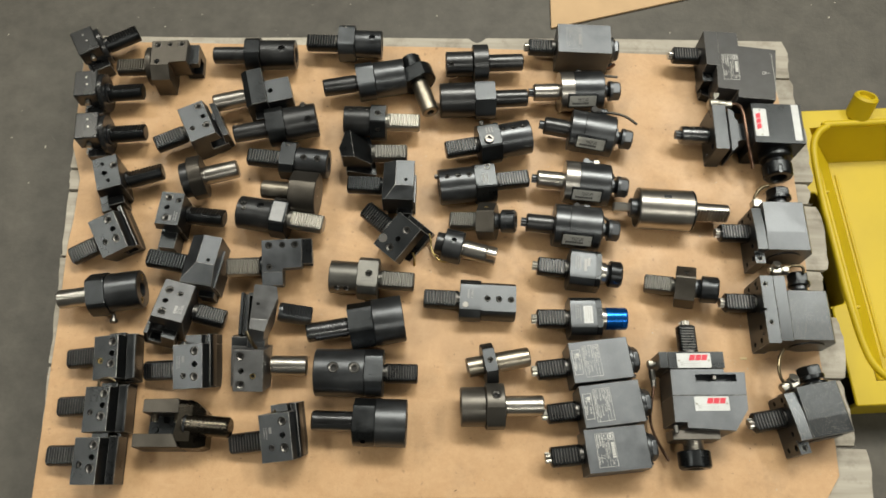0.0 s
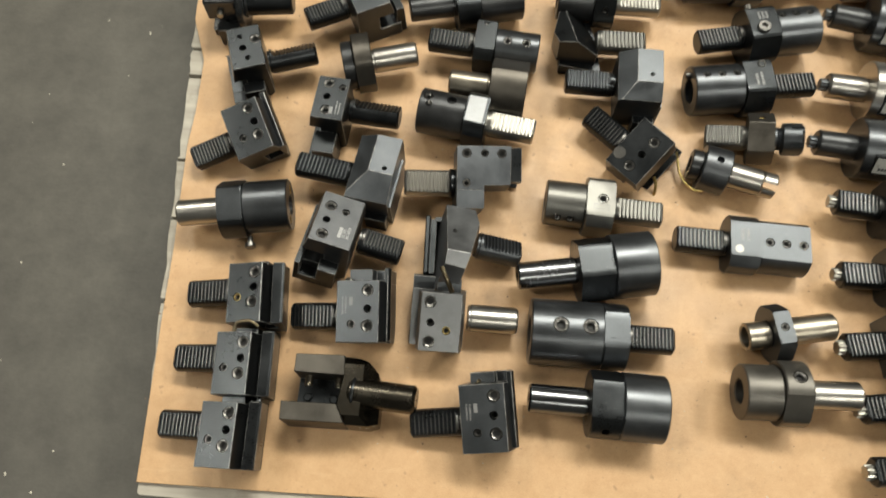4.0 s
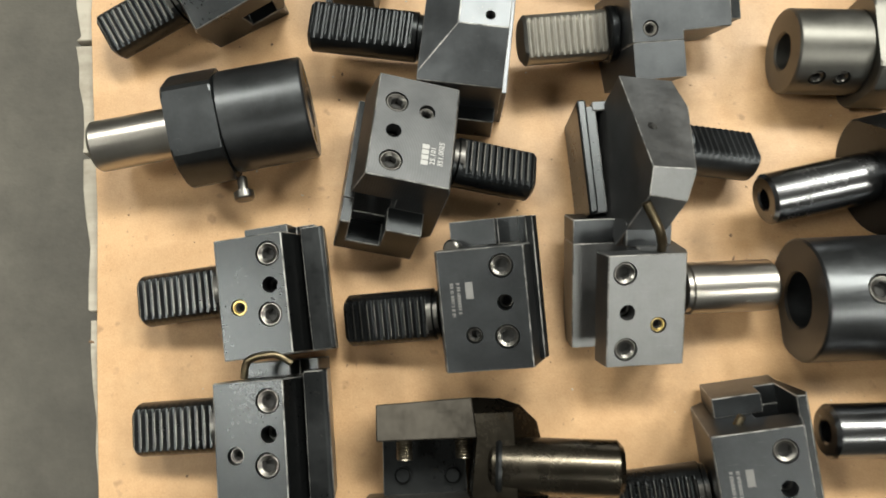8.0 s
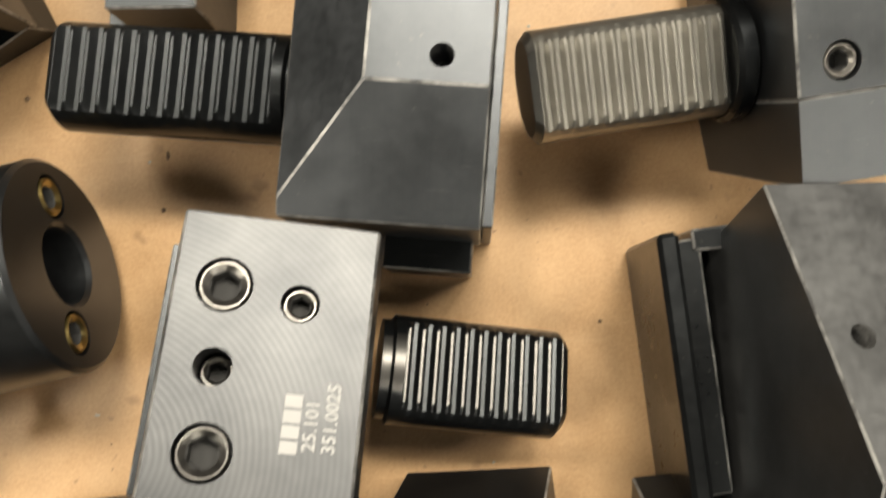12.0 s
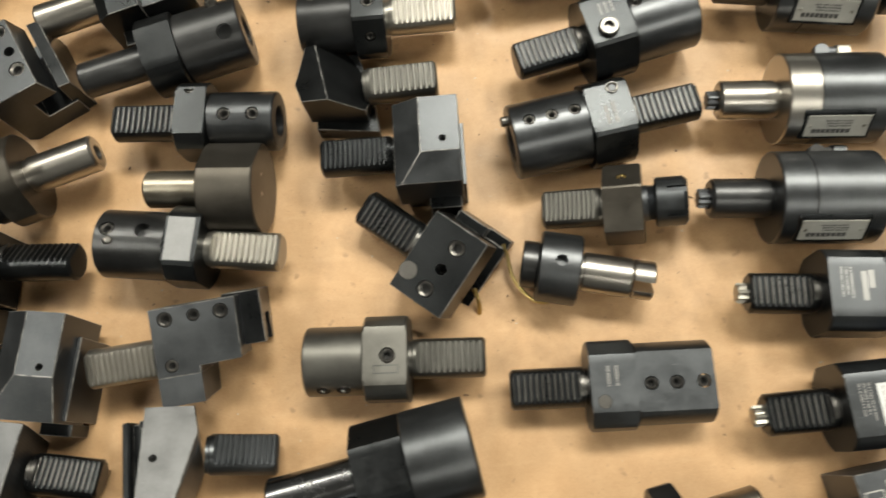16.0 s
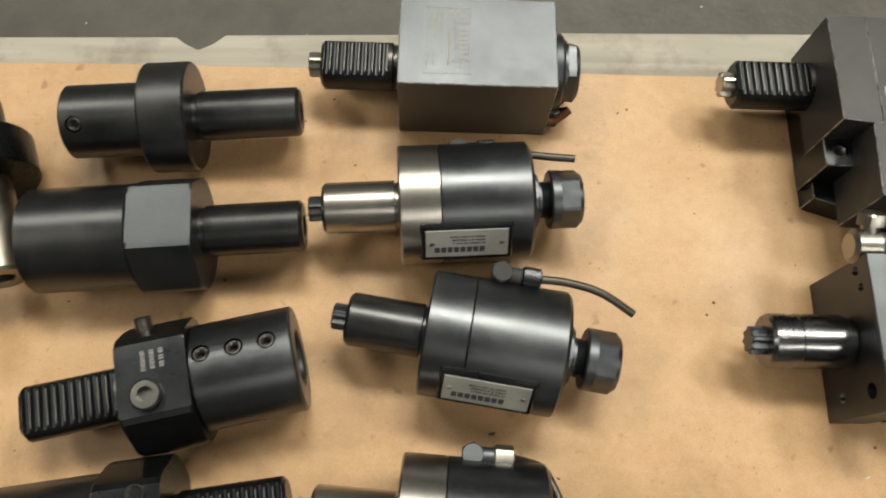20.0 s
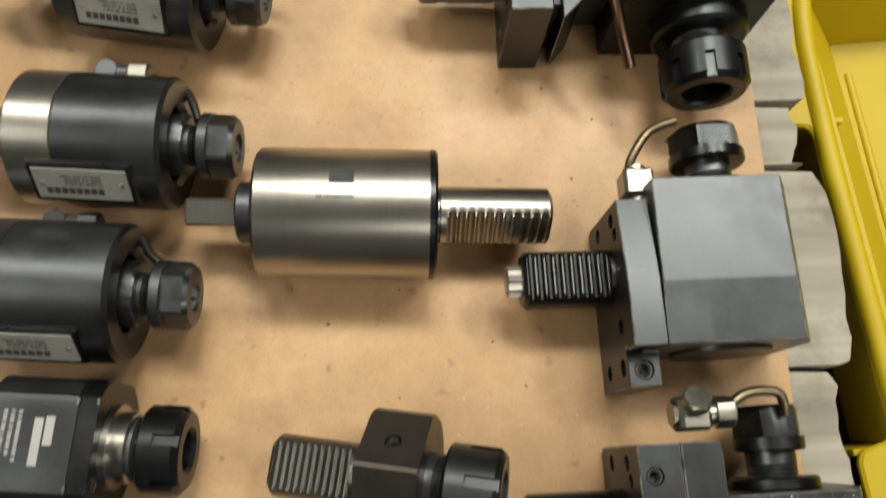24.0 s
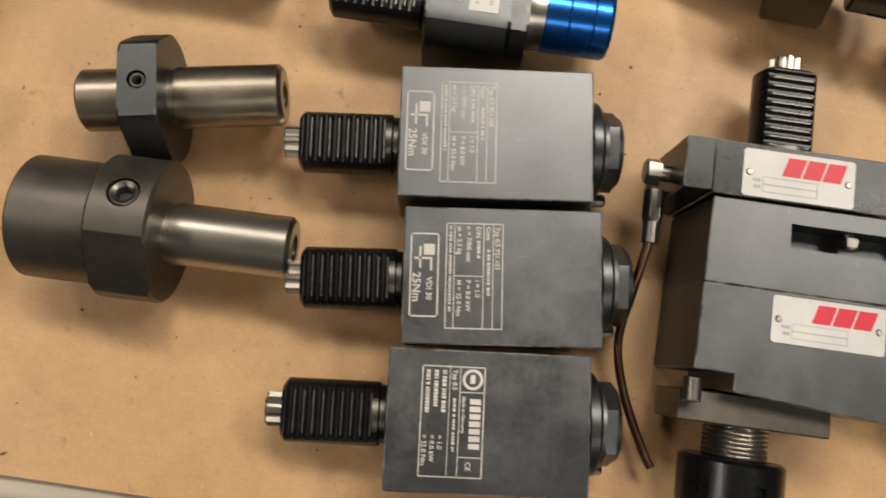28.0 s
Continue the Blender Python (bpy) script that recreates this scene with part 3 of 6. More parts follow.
pallet = thing("wooden_pallet", "weathered wooden pallet under a hardboard sheet", "pallet", (0, 0, 0))
rnd = random.Random(4)
for y0, y1, end in ((-398, -292, 658), (-289, -187, 643), (-184, -83, 652), (-80, -5, 639), (-2, 115, 654), (118, 157, 641), (160, 270, 654), (273, 372, 646), (375, 447, 646)):
    poly = []
    for k in range(7):
        poly.append((-640 + k * 214, y0 + rnd.uniform(-1, 1)))
    poly = [(x if x > -600 else -621 - 0.095 * y0 + rnd.uniform(-2, 2), yy) for x, yy in poly]
    n = 9
    for k in range(n + 1):
        u = k / n
        ragged = rnd.uniform(-1.6, 1.2) + 2 * math.sin(u * 5 + y0) - (6 * rnd.random() if k in (0, n) else 0)
        poly.append((end + ragged, y0 + 1.5 + (y1 - y0 - 3) * u))
    if y1 > 440:
        top = [(640, 457), (325, 455), (198, 452), (84, 450), (76, 443), (66, 438), (58, 442), (50, 448), (-98, 446), (-277, 442), (-413, 438), (-620, 436)]
    else:
        top = [(x, y1 + rnd.uniform(-1, 1)) for x in (600, 386, 172, -42, -256, -470)]
    poly += top
    x0 = -621 - 0.095 * y1
    for k in range(6):
        u = k / 5
        poly.append((x0 + (0.095 * (y1 - y0)) * u + rnd.uniform(-1.6, 1.6), y1 - 2 - (y1 - y0 - 4) * u - (6 if y1 > 440 and k == 0 else 0)))
    part("deck_board", prism(poly, "z", -24, -5.5, 1.0), PALLET, pallet)
for y in (-390, -20, 350):
    part("runner", box(-560, 618, y, y + 95, -150, -24.5, 3), PALLET, pallet)

# yellow moulded tray standing on the floor
crate = thing("yellow_tray", "bright yellow moulded plastic tray standing on the floor", "tray", (0.690, 0.059, 3.9), -0.15 * 1000)
RIM = 100
part("base", box(78, 640, -210, 210, 8, 13, 2), YELLOW, crate)
rim = [(-28, -277), (690, -277), (690, 275), (-26, 275), (-30, 112), (-24, 106), (-6, 104), (-3, 98), (-3, -98), (-6, -104), (-24, -108), (-28, -114)]
part("rim_plate", carve(prism(rim, "z", RIM - 6, RIM, 1.8), [box(14, 664, -238, 238, 60, 120, 0)]), YELLOW, crate)
part("inner_wall", prism([(10, RIM - 5), (16, RIM - 5), (84, 13), (78, 9)], "y", -238, 238, 1.0), YELLOW, crate)
part("notch_wall", prism([(5, RIM - 5), (9, RIM - 5), (30, 1), (25, 1)], "y", -106, 106, 0.8), YELLOW, crate)
for sg in (-1, 1):
    part("end_wall", prism([(238 * sg, RIM - 5), (243 * sg, RIM - 5), (212 * sg, 9), (206 * sg, 9)], "x", 16, 664, 1.0), YELLOW, crate)
    part("outer_skirt", box(-22, 684, 272 * sg - 3, 272 * sg + 3, 0, RIM - 6.2, 1.5), YELLOW, crate)
    part("notch_end", box(-27, 24, 109 * sg - 2, 109 * sg + 2, 2, RIM - 6.2, 0.8), YELLOW, crate)
part("far_wall", prism([(660, RIM - 5), (666, RIM - 5), (640, 9), (634, 9)], "y", -238, 238, 1.0), YELLOW, crate)
pipe("ridge", [(620, -243, RIM), (100, -244, RIM), (46, -238, RIM), (20, -216, RIM), (9, -180, RIM), (4, -110, RIM), (3, 0, RIM), (4, 110, RIM), (9, 180, RIM), (20, 216, RIM), (46, 238, RIM), (100, 244, RIM), (620, 243, RIM)], 6.5, YELLOW, crate, "rounded raised ridge")
pipe("floor_rib", [(92, -180, 13), (91, -60, 13), (91, 60, 13), (92, 180, 13)], 3.2, YELLOW, crate, "raised line along the tray floor")
part("pin_boss", lathe([(0, 22), (40, 22), (44, 18), (44, 14), (36, 13)], 32), YELLOW, crate, "round pin boss", (112, 262, RIM - 4), (0, -62, 75))

flat_piece("cardboard_sheet", prism([(0, 0), (4, 420), (640, 520), (380, 110)], "z", 0, 5, 0.5), CARD, "flat brown cardboard sheet lying on the concrete", "cardboard", at=(0.231, 0.585, -0.149))


def litter(name, label, count, seed, region, z, size, material, keep=None):
    """Small angular crumbs strewn over a level surface."""
    rnd = random.Random(seed)
    bm = bmesh.new()
    n = 0
    while n < count:
        x, y = rnd.uniform(region[0], region[1]), rnd.uniform(region[2], region[3])
        if keep and keep(x, y):
            continue
        n += 1
        s = size * rnd.uniform(0.35, 1.0) ** 1.5
        a = rnd.uniform(0, 6.3)
        lng = rnd.choice((1, 1, 1, 2.2))
        ring = []
        for k in range(5):
            t = a + k * 1.2566
            p = Vector((math.cos(t - a) * s * lng * rnd.uniform(0.6, 1), math.sin(t - a) * s * rnd.uniform(0.6, 1), 0))
            p.rotate(Euler((0, 0, a)))
            ring.append(bm.verts.new((x + p.x, y + p.y, z + 0.02)))
        tip = bm.verts.new((x, y, z + s * rnd.uniform(0.3, 0.8)))
        for k in range(5):
            bm.faces.new((ring[k], ring[(k + 1) % 5], tip))
    return flat_piece(name, bm, material, label, "litter", "stuff")


litter("board_crumbs", "brown crumbs and dirt strewn on the hardboard", 260, 11, (-600, 600, -365, 410), 0, 1.5, CRUMB)
litter("board_chips", "pale metal and wood chips on the hardboard", 320, 12, (-560, 600, -365, 410), 0, 0.9, CHIP)
litter("right_chips", "pale chips near the angle heads", 300, 15, (330, 605, -340, 160), 0, 0.95, CHIP)
litter("floor_chips", "pale chips scattered on the concrete floor", 360, 13, (-1300, 1300, -800, 1100), -150, 2.3, CHIP, lambda x, y: abs(x) < 640 and -395 < y < 470)
for x, y, a, l in ((0.486, -0.157, 0, 5.0),):
    flat_piece("wood_chip", box(-l, l, -1.6, 1.6, 0, 1.0, 0.2), SPLINTER, "pale yellow wood splinter lying on the hardboard", "splinter", at=(x, y, 0), turn=(0, 0, a))


# ---- turned tool holders ----
HOLDERS = "tool holders laid out on the board"
LATHE = {DARK: TURNED, BLACK: TURNED_BLACK}


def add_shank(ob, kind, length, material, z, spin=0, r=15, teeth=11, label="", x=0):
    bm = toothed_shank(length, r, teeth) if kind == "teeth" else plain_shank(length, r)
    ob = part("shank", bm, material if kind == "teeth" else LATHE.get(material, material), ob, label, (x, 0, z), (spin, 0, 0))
    for p in ob.data.polygons:
        p.material_index = 0
    # crest flats of dark toothed shanks take a paler steel
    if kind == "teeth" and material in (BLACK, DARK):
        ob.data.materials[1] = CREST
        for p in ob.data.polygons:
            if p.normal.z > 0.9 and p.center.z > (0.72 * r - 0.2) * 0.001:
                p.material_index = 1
    return ob


def turned(name, label, place, z, shank, segs, screws=(), plugs=(), tilt=(0, 0)):
    """A holder turned about its shank's axis. shank: kind, length, material, spin of its teeth.
    segs, from the shank on: name, length, radius, flats, material, bore. screws: distance behind the shank, angle from up, radius, height, material.
    plugs, in the far face: offset, height, radius, material."""
    ob = thing(name, label, "tool holder", place, 0, HOLDERS, tilt)
    kind, length, material, spin = shank
    add_shank(ob, kind, length, material, z, spin)
    x = 0.0
    for seg_name, seg_len, r, planes, mat_, bore in segs:
        bm = drum(x, x - seg_len, r, 1.2, tuple(planes) + (((180, z),) if z < r else ()), bore, min(28, seg_len - 2))
        cut = []
        mine = [s for s in screws if x >= -s[0] > x - seg_len]
        for sx, ang, sr, d, sm in mine:
            n = (0, math.sin(radians(ang)), math.cos(radians(ang)))
            cut.append(pin((-sx, n[1] * d, n[2] * d), n, sr + 0.9, 7))
        last = plugs if seg_name == segs[-1][0] else ()
        cut += [pin((x - seg_len, py, pz), (-1, 0, 0), pr + 0.9, 8) for py, pz, pr, pm in last]
        body = part(seg_name, carve(bm, cut), mat_ if planes else LATHE.get(mat_, mat_), ob, "", (0, 0, z))
        for sx, ang, sr, d, sm in mine:
            n = (0, math.sin(radians(ang)), math.cos(radians(ang)))
            if sm is not None:
                screw(body, (-sx, n[1] * d, n[2] * d), n, sr, 0.7, sm)
        for py, pz, pr, pm in last:
            screw(body, (x - seg_len, py, pz), (-1, 0, 0), pr, -0.1, pm, True, "brass plug")
        x -= seg_len
    return ob


def collet_neck(ob, x, z, r=13, length=10, material=None):
    part("threaded_neck", lathe([(x, r), (x - length * 0.3, r)] + [(x - length * (0.3 + 0.7 * i / 12), r - (0.8 if i % 2 else 0)) for i in range(12)] + [(x - length, r)], 36), material or SATIN, ob, "", (0, 0, z))


# holder with a stepped face, two brass plugs and a hose bolt
ob = turned("boring_bar_holder", "black steel boring bar holder with ground shank and brass plugs", (-0.5390, -0.0840, -170.7), 34, ("plain", 50, STEEL, 0),
            [("flange", 28, 34, ((12, 29), (-52, 30), (75, 32)), DARK, 0), ("body", 50, 30, (), DARK, 11)], plugs=((-19, 2, 5.4, BRASS), (19, 2, 5.4, BRASS)))
part("hose_bolt", lathe([(0, 3), (9, 3), (9, 6), (13, 6), (14, 5)], 24, ()), SCREW, ob, "zinc-plated hexagon bolt", (-29, 31, 22), (0, 0, 90))

turned("flanged_holder", "dark steel stepped flange holder with ground shank", (-0.3900, 0.1280, 15.8), 35, ("plain", 56, STEEL, 0),
       [("flange", 22, 36, ((-60, 33),), BROWN, 0), ("collar", 14, 29, (), BLACK, 9)])
turned("boring_bar_holder", "black steel boring bar holder with a cross hole", (-0.3480, 0.3740, -178.0), 30, ("plain", 58, BLACK, 0),
       [("flange", 27, 30, ((0, 27),), BLACK, 0), ("body", 61, 26, (), BLACK, 13)], [(66, 10, 5.5, 26, None)])
ob = turned("boring_bar_holder", "black steel boring bar holder with a raised set screw", (-0.2950, 0.2230, -166.9), 33, ("plain", 58, BLACK, 0),
            [("flange", 30, 33, ((10, 28), (-80, 30)), BLACK, 0), ("body", 55, 29, (), BLACK, 13)], [(71, 25, 5.5, 29, None)])
part("set_screw", lathe([(0, 5), (7, 5), (8, 4), (8, 2.5), (5, 2.5)], 24), SCREW, ob, "", (-66, -21, 53), (0, -60, 90))
turned("boring_bar_holder", "black steel boring bar holder with two set screws", (-0.2650, 0.1630, 175.2), 32, ("teeth", 58, BLACK, 0),
       [("flange", 25, 32, ((0, 25), (90, 29), (-90, 29)), BLACK, 0), ("body", 54, 24, (), DARK, 12)],
       [(40, 8, 4.6, 24, SCREW), (63, 8, 4.6, 24, SCREW), (11, -38, 3.4, 30, SCREW)])
ob = turned("flanged_holder", "brown-black steel disc holder with ground shank", (-0.2430, 0.1020, 175.0), 35, ("plain", 50, TARNISH, 0),
            [("disc", 44, 36, ((-35, 32),), BROWN, 0)])
for y, zz, r in ((6, 40, 2.2), (-8, 46, 1.8)):
    screw(ob, (-44, y, zz), (-1, 0, 0), r, -0.1, STEEL, False, "bright pin")
ob = turned("boring_bar_holder", "black steel boring bar holder with bright toothed shank", (-0.2440, 0.0530, -8.5), 33, ("teeth", 58, TOOTH, 0),
            [("flange", 26, 33, ((0, 27), (90, 30), (-90, 30)), BLACK, 0), ("body", 56, 27, (), BLACK, 11)],
            [(44, 12, 5, 27, None), (72, 12, 5, 27, SCREW)])
part("bright_flat", box(-24.5, -3.5, -17, 17, 26.8, 27.4, 0.2), PALE, ob, "bright ground flat", (0, 0, 33))
part("dowel", lathe([(0, 3), (6, 3), (7, 2)], 20), STEEL, ob, "bright steel dowel", (-72, -4, 57), (0, -50, 0))
turned("boring_bar_holder", "dark steel boring bar holder with a plain cross hole", (-0.1840, 0.4020, 180.0), 32, ("teeth", 58, BLACK, 0),
       [("flange", 29, 32, ((0, 26), (90, 30), (-90, 30)), DARK, 0), ("body", 48, 24, (), DARK, 12)],
       [(60, 5, 4.5, 24, None), (12, -40, 4, 31, SCREW), (62, -50, 4, 24, None)])
turned("boring_bar_holder", "wide dark grey steel boring bar holder with black shank", (-0.1470, 0.3180, -168.5), 33, ("plain", 60, BLACK, 0),
       [("flange", 30, 33, ((10, 28), (-75, 31)), DARK, 0), ("body", 54, 31, (), DARK, 14)])
turned("boring_bar_holder", "black steel boring bar holder with three set screws", (-0.0930, 0.2410, -1.0), 32, ("teeth", 58, TOOTH, 0),
       [("flange", 26, 32, ((0, 28), (60, 28), (-60, 28)), BLACK, 0), ("body", 46, 25, (), BLACK, 12)],
       [(13, 0, 4.4, 28, SCREW), (13, 60, 3.6, 28, SCREW), (13, -60, 3.6, 28, SCREW), (32, 28, 3.6, 25, SCREW), (46, 28, 3.6, 25, SCREW), (60, 28, 3.6, 25, SCREW)])
ob = turned("boring_bar_holder", "grey phosphated steel boring bar holder with toothed shank", (-0.0935, -0.0455, -3.2), 25, ("teeth", 57, GREY, 0),
            [("flange", 32, 34, ((0, 27), (90, 31), (-90, 31)), GREY, 0), ("body", 45, 26, (), GREY, 11)],
            [(14, 0, 5, 27, SCREW), (48, -62, 4.2, 26, SCREW), (63, -62, 4.2, 26, SCREW)])
part("engraved_slot", strips(outline(-24, -6, -13, -7, 0.5), 27.05), DARK, ob, "", (0, 0, 25))
turned("boring_bar_holder", "wide black steel boring bar holder with flats", (-0.1340, -0.1270, -169.7), 36, ("plain", 66, POLISH, 0),
       [("flange", 37, 36, ((0, 30), (58, 31), (-58, 31)), BLACK, 0), ("body", 47, 36, (), DARK, 16)])
turned("boring_bar_holder", "large black steel boring bar holder with two clamp screws", (-0.0790, -0.1970, 0.0), 26, ("teeth", 52, BLACK, 0),
       [("flange", 27, 36, ((0, 31), (60, 35)), DARK, 0), ("body", 76, 36, (), DARK, 16)],
       [(42, 0, 7.6, 36, SCREW), (73, 0, 7.6, 36, SCREW), (18, -25, 4.5, 31, None)])
turned("boring_bar_holder", "wide black steel boring bar holder with one flat", (-0.1190, -0.2720, 179.1), 35, ("plain", 62, POLISH, 0),
       [("flange", 32, 35, ((0, 30), (-58, 32)), BLACK, 0), ("body", 46, 35, (), DARK, 16)], [(16, 62, 3.5, 35, None)])
ob = turned("flanged_holder", "black steel collet holder with ground shank", (-0.0380, 0.3210, -70.0), 31, ("plain", 62, TARNISH, 0),
            [("flange", 26, 31, ((-20, 24),), BLACK, 0)])
part("nut", slotted_nut(-30, -56, 18, 9), BLACK, ob, "", (0, 0, 31))
collet_neck(ob, -26, 31, 14, 5)
turned("boring_bar_holder", "black steel sleeve holder with a thin round flange", (0.0830, 0.3660, 3.6), 33, ("plain", 63, BLACK, 0),
       [("flange", 27, 33, (), BLACK, 0), ("body", 48, 22, (), BLACK, 11)], [(66, -32, 4, 22, SCREW)])
turned("boring_bar_holder", "wide black steel boring bar holder with black shank", (0.0940, 0.2910, 3.9), 34, ("plain", 58, BLACK, 0),
       [("flange", 35, 34, ((0, 29), (60, 30), (-60, 30)), DARK, 0), ("body", 60, 30, (), BLACK, 14)])
ob = turned("boring_bar_holder", "black steel boring bar holder with clamp nut and set screws", (0.0655, 0.1985, -167.9), 34, ("teeth", 57, BLACK, 0),
            [("flange", 36, 35, ((0, 29), (62, 32), (-62, 32)), BLACK, 0), ("body", 54, 29, (), DARK, 15)],
            [(43, -14, 4, 29, SCREW), (60, -14, 4, 29, SCREW), (77, -14, 4, 29, SCREW)])
part("clamp_nut", lathe([(0, 8), (4, 8), (5, 7), (5, 4), (1, 4)], 24), SCREW, ob, "", (-15, 9, 62.5), (0, -90, 0))
part("set_screw", lathe([(0, 4.5), (7, 4.5), (8, 3.5)], 24), SCREW, ob, "", (-12, -29, 46), (0, -20, -90))
part("engraving", strips(print_lines(-26, -12, -14, -2, 3, 41), 29.03), FAINT, ob, "faint engraved marking", (0, 0, 34))
ob = turned("boring_bar_holder", "black steel boring bar holder with three set screws and toothed shank", (0.0930, 0.1325, 7.9), 27, ("teeth", 58, BLACK, 0),
            [("flange", 34, 35, ((0, 29), (62, 32), (-62, 32)), BLACK, 0), ("body", 60, 30, (), DARK, 15)],
            [(44, 8, 4, 30, SCREW), (62, 8, 4, 30, SCREW), (80, 8, 4, 30, SCREW)])
part("set_screw", lathe([(0, 4), (5, 4), (6, 3.2)], 24), SCREW, ob, "", (-94, 14, 40), (0, 0, 180))
screw(ob, (-12, 15, 56), (0, 0, 1), 5, -1.5, SCREW)
part("engraving", strips(print_lines(-24, -12, -14, 4, 2, 42), 29.03), FAINT, ob, "faint engraved marking", (0, 0, 27))
ob = turned("boring_bar_holder", "grey satin steel boring bar holder with three set screws", (0.0360, -0.0765, 178.0), 22, ("teeth", 57, BLACK, 0),
            [("flange", 33, 33, ((0, 21), (40, 29), (-40, 29)), DARK, 0), ("body", 55, 30, ((0, 20.4),), DARK, 15)],
            [(43, 4, 4.2, 20.4, SCREW), (61, 4, 4.2, 20.4, SCREW), (80, 4, 4.2, 20.4, SCREW)])
screw(ob, (-9, 13, 43), (0, 0, 1), 5.2, -0.3, SCREW, False, "slotted disc screw")
part("engraving", strips(print_lines(-22, -10, -12, 6, 2, 45), 21.03), FAINT, ob, "faint engraved marking", (0, 0, 22))
ob = turned("sleeve_holder", "dark ring collar on a tarnished steel sleeve", (0.0900, -0.1790, 11.5), 32, ("plain", 54, TARNISH, 0),
            [("ring", 18, 32, ((0, 27), (60, 29), (-60, 29)), DARK, 0), ("sleeve", 25, 15, (), TARNISH, 11)], [(9, 0, 3.6, 27, SCREW)])
turned("boring_bar_holder", "brown-grey steel boring bar holder with ground shank", (0.1030, -0.2450, 2.0), 34, ("plain", 59, STEEL, 0),
       [("flange", 28, 34, ((-40, 30),), TAUPE, 0), ("body", 37, 29, (), TAUPE, 13)], [(13, 20, 6.5, 34, SCREW)])

# slotted reducing sleeve with a coolant tube
ob = turned("sleeve_holder", "dark steel ring holder with a slotted ground shank", (0.0400, 0.0100, -13.5), 27, ("plain", 40, STEEL, 0),
            [("ring", 31, 27, (), DARK, 0), ("collar", 13, 18, (), BLACK, 9)], [(15, 0, 3.5, 27, None)])
for lo, hi in ((4.0, 15), (-15, -4.0)):
    prong = chop(chop(drum(56, 39.9, 14.9, 1.2, seg=48), (0, hi, 0), (0, 1, 0)), (0, lo, 0), (0, -1, 0))
    part("shank_prong", prong, STEEL, ob, "", (0, 0, 27), (35, 0, 0))
pipe("coolant_tube", [(-20, -26, 20), (-32, -24, 14), (-48, -10, 12), (-56, 8, 14), (-60, 16, 18)], 1.6, BRASS, ob, "thin brass coolant tube")


# ---- collet chucks ----
def collet_chuck(label, place, z, shank_mat, body_mat, length, body, r, nut_r, nut_len, plug):
    ob = thing("collet_chuck", label, "tool holder", place, 0, HOLDERS, (0, 13), z - 3, z)
    add_shank(ob, "teeth", length, shank_mat, z)
    bm = drum(0, -body, r, 1.2, ((22, r * 0.80), (-38, r * 0.84), (82, r * 0.9)))
    n = (0, math.sin(radians(-38)), math.cos(radians(-38)))
    at = (-body * 0.5, n[1] * r * 0.84, n[2] * r * 0.84)
    bmesh.ops.translate(bm, verts=bm.verts, vec=(0, 0, z))
    at = (at[0], at[1], at[2] + z)
    b = part("body", rest(ob, carve(bm, [pin(at, n, 4, 6)])), body_mat, ob)
    screw(b, at, n, 3.6, 0.6, plug)
    collet_neck(ob, -body, z, nut_r * 0.72, 12, SATIN)
    part("nut", slotted_nut(-body - 9, -body - 9 - nut_len, nut_r, 10), DARK, ob, "", (0, 0, z))
    return ob


collet_chuck("brown-black steel collet chuck with tarnished toothed shank", (0.0665, 0.0600, 174.9), 29, GREY, BROWN, 48, 29, 31, 19, 24, BRASS)
collet_chuck("dark brown steel collet chuck with grey toothed shank", (0.3790, -0.0490, 169.9), 33, GREY, BROWN, 48, 30, 33, 21, 27, SCREW)


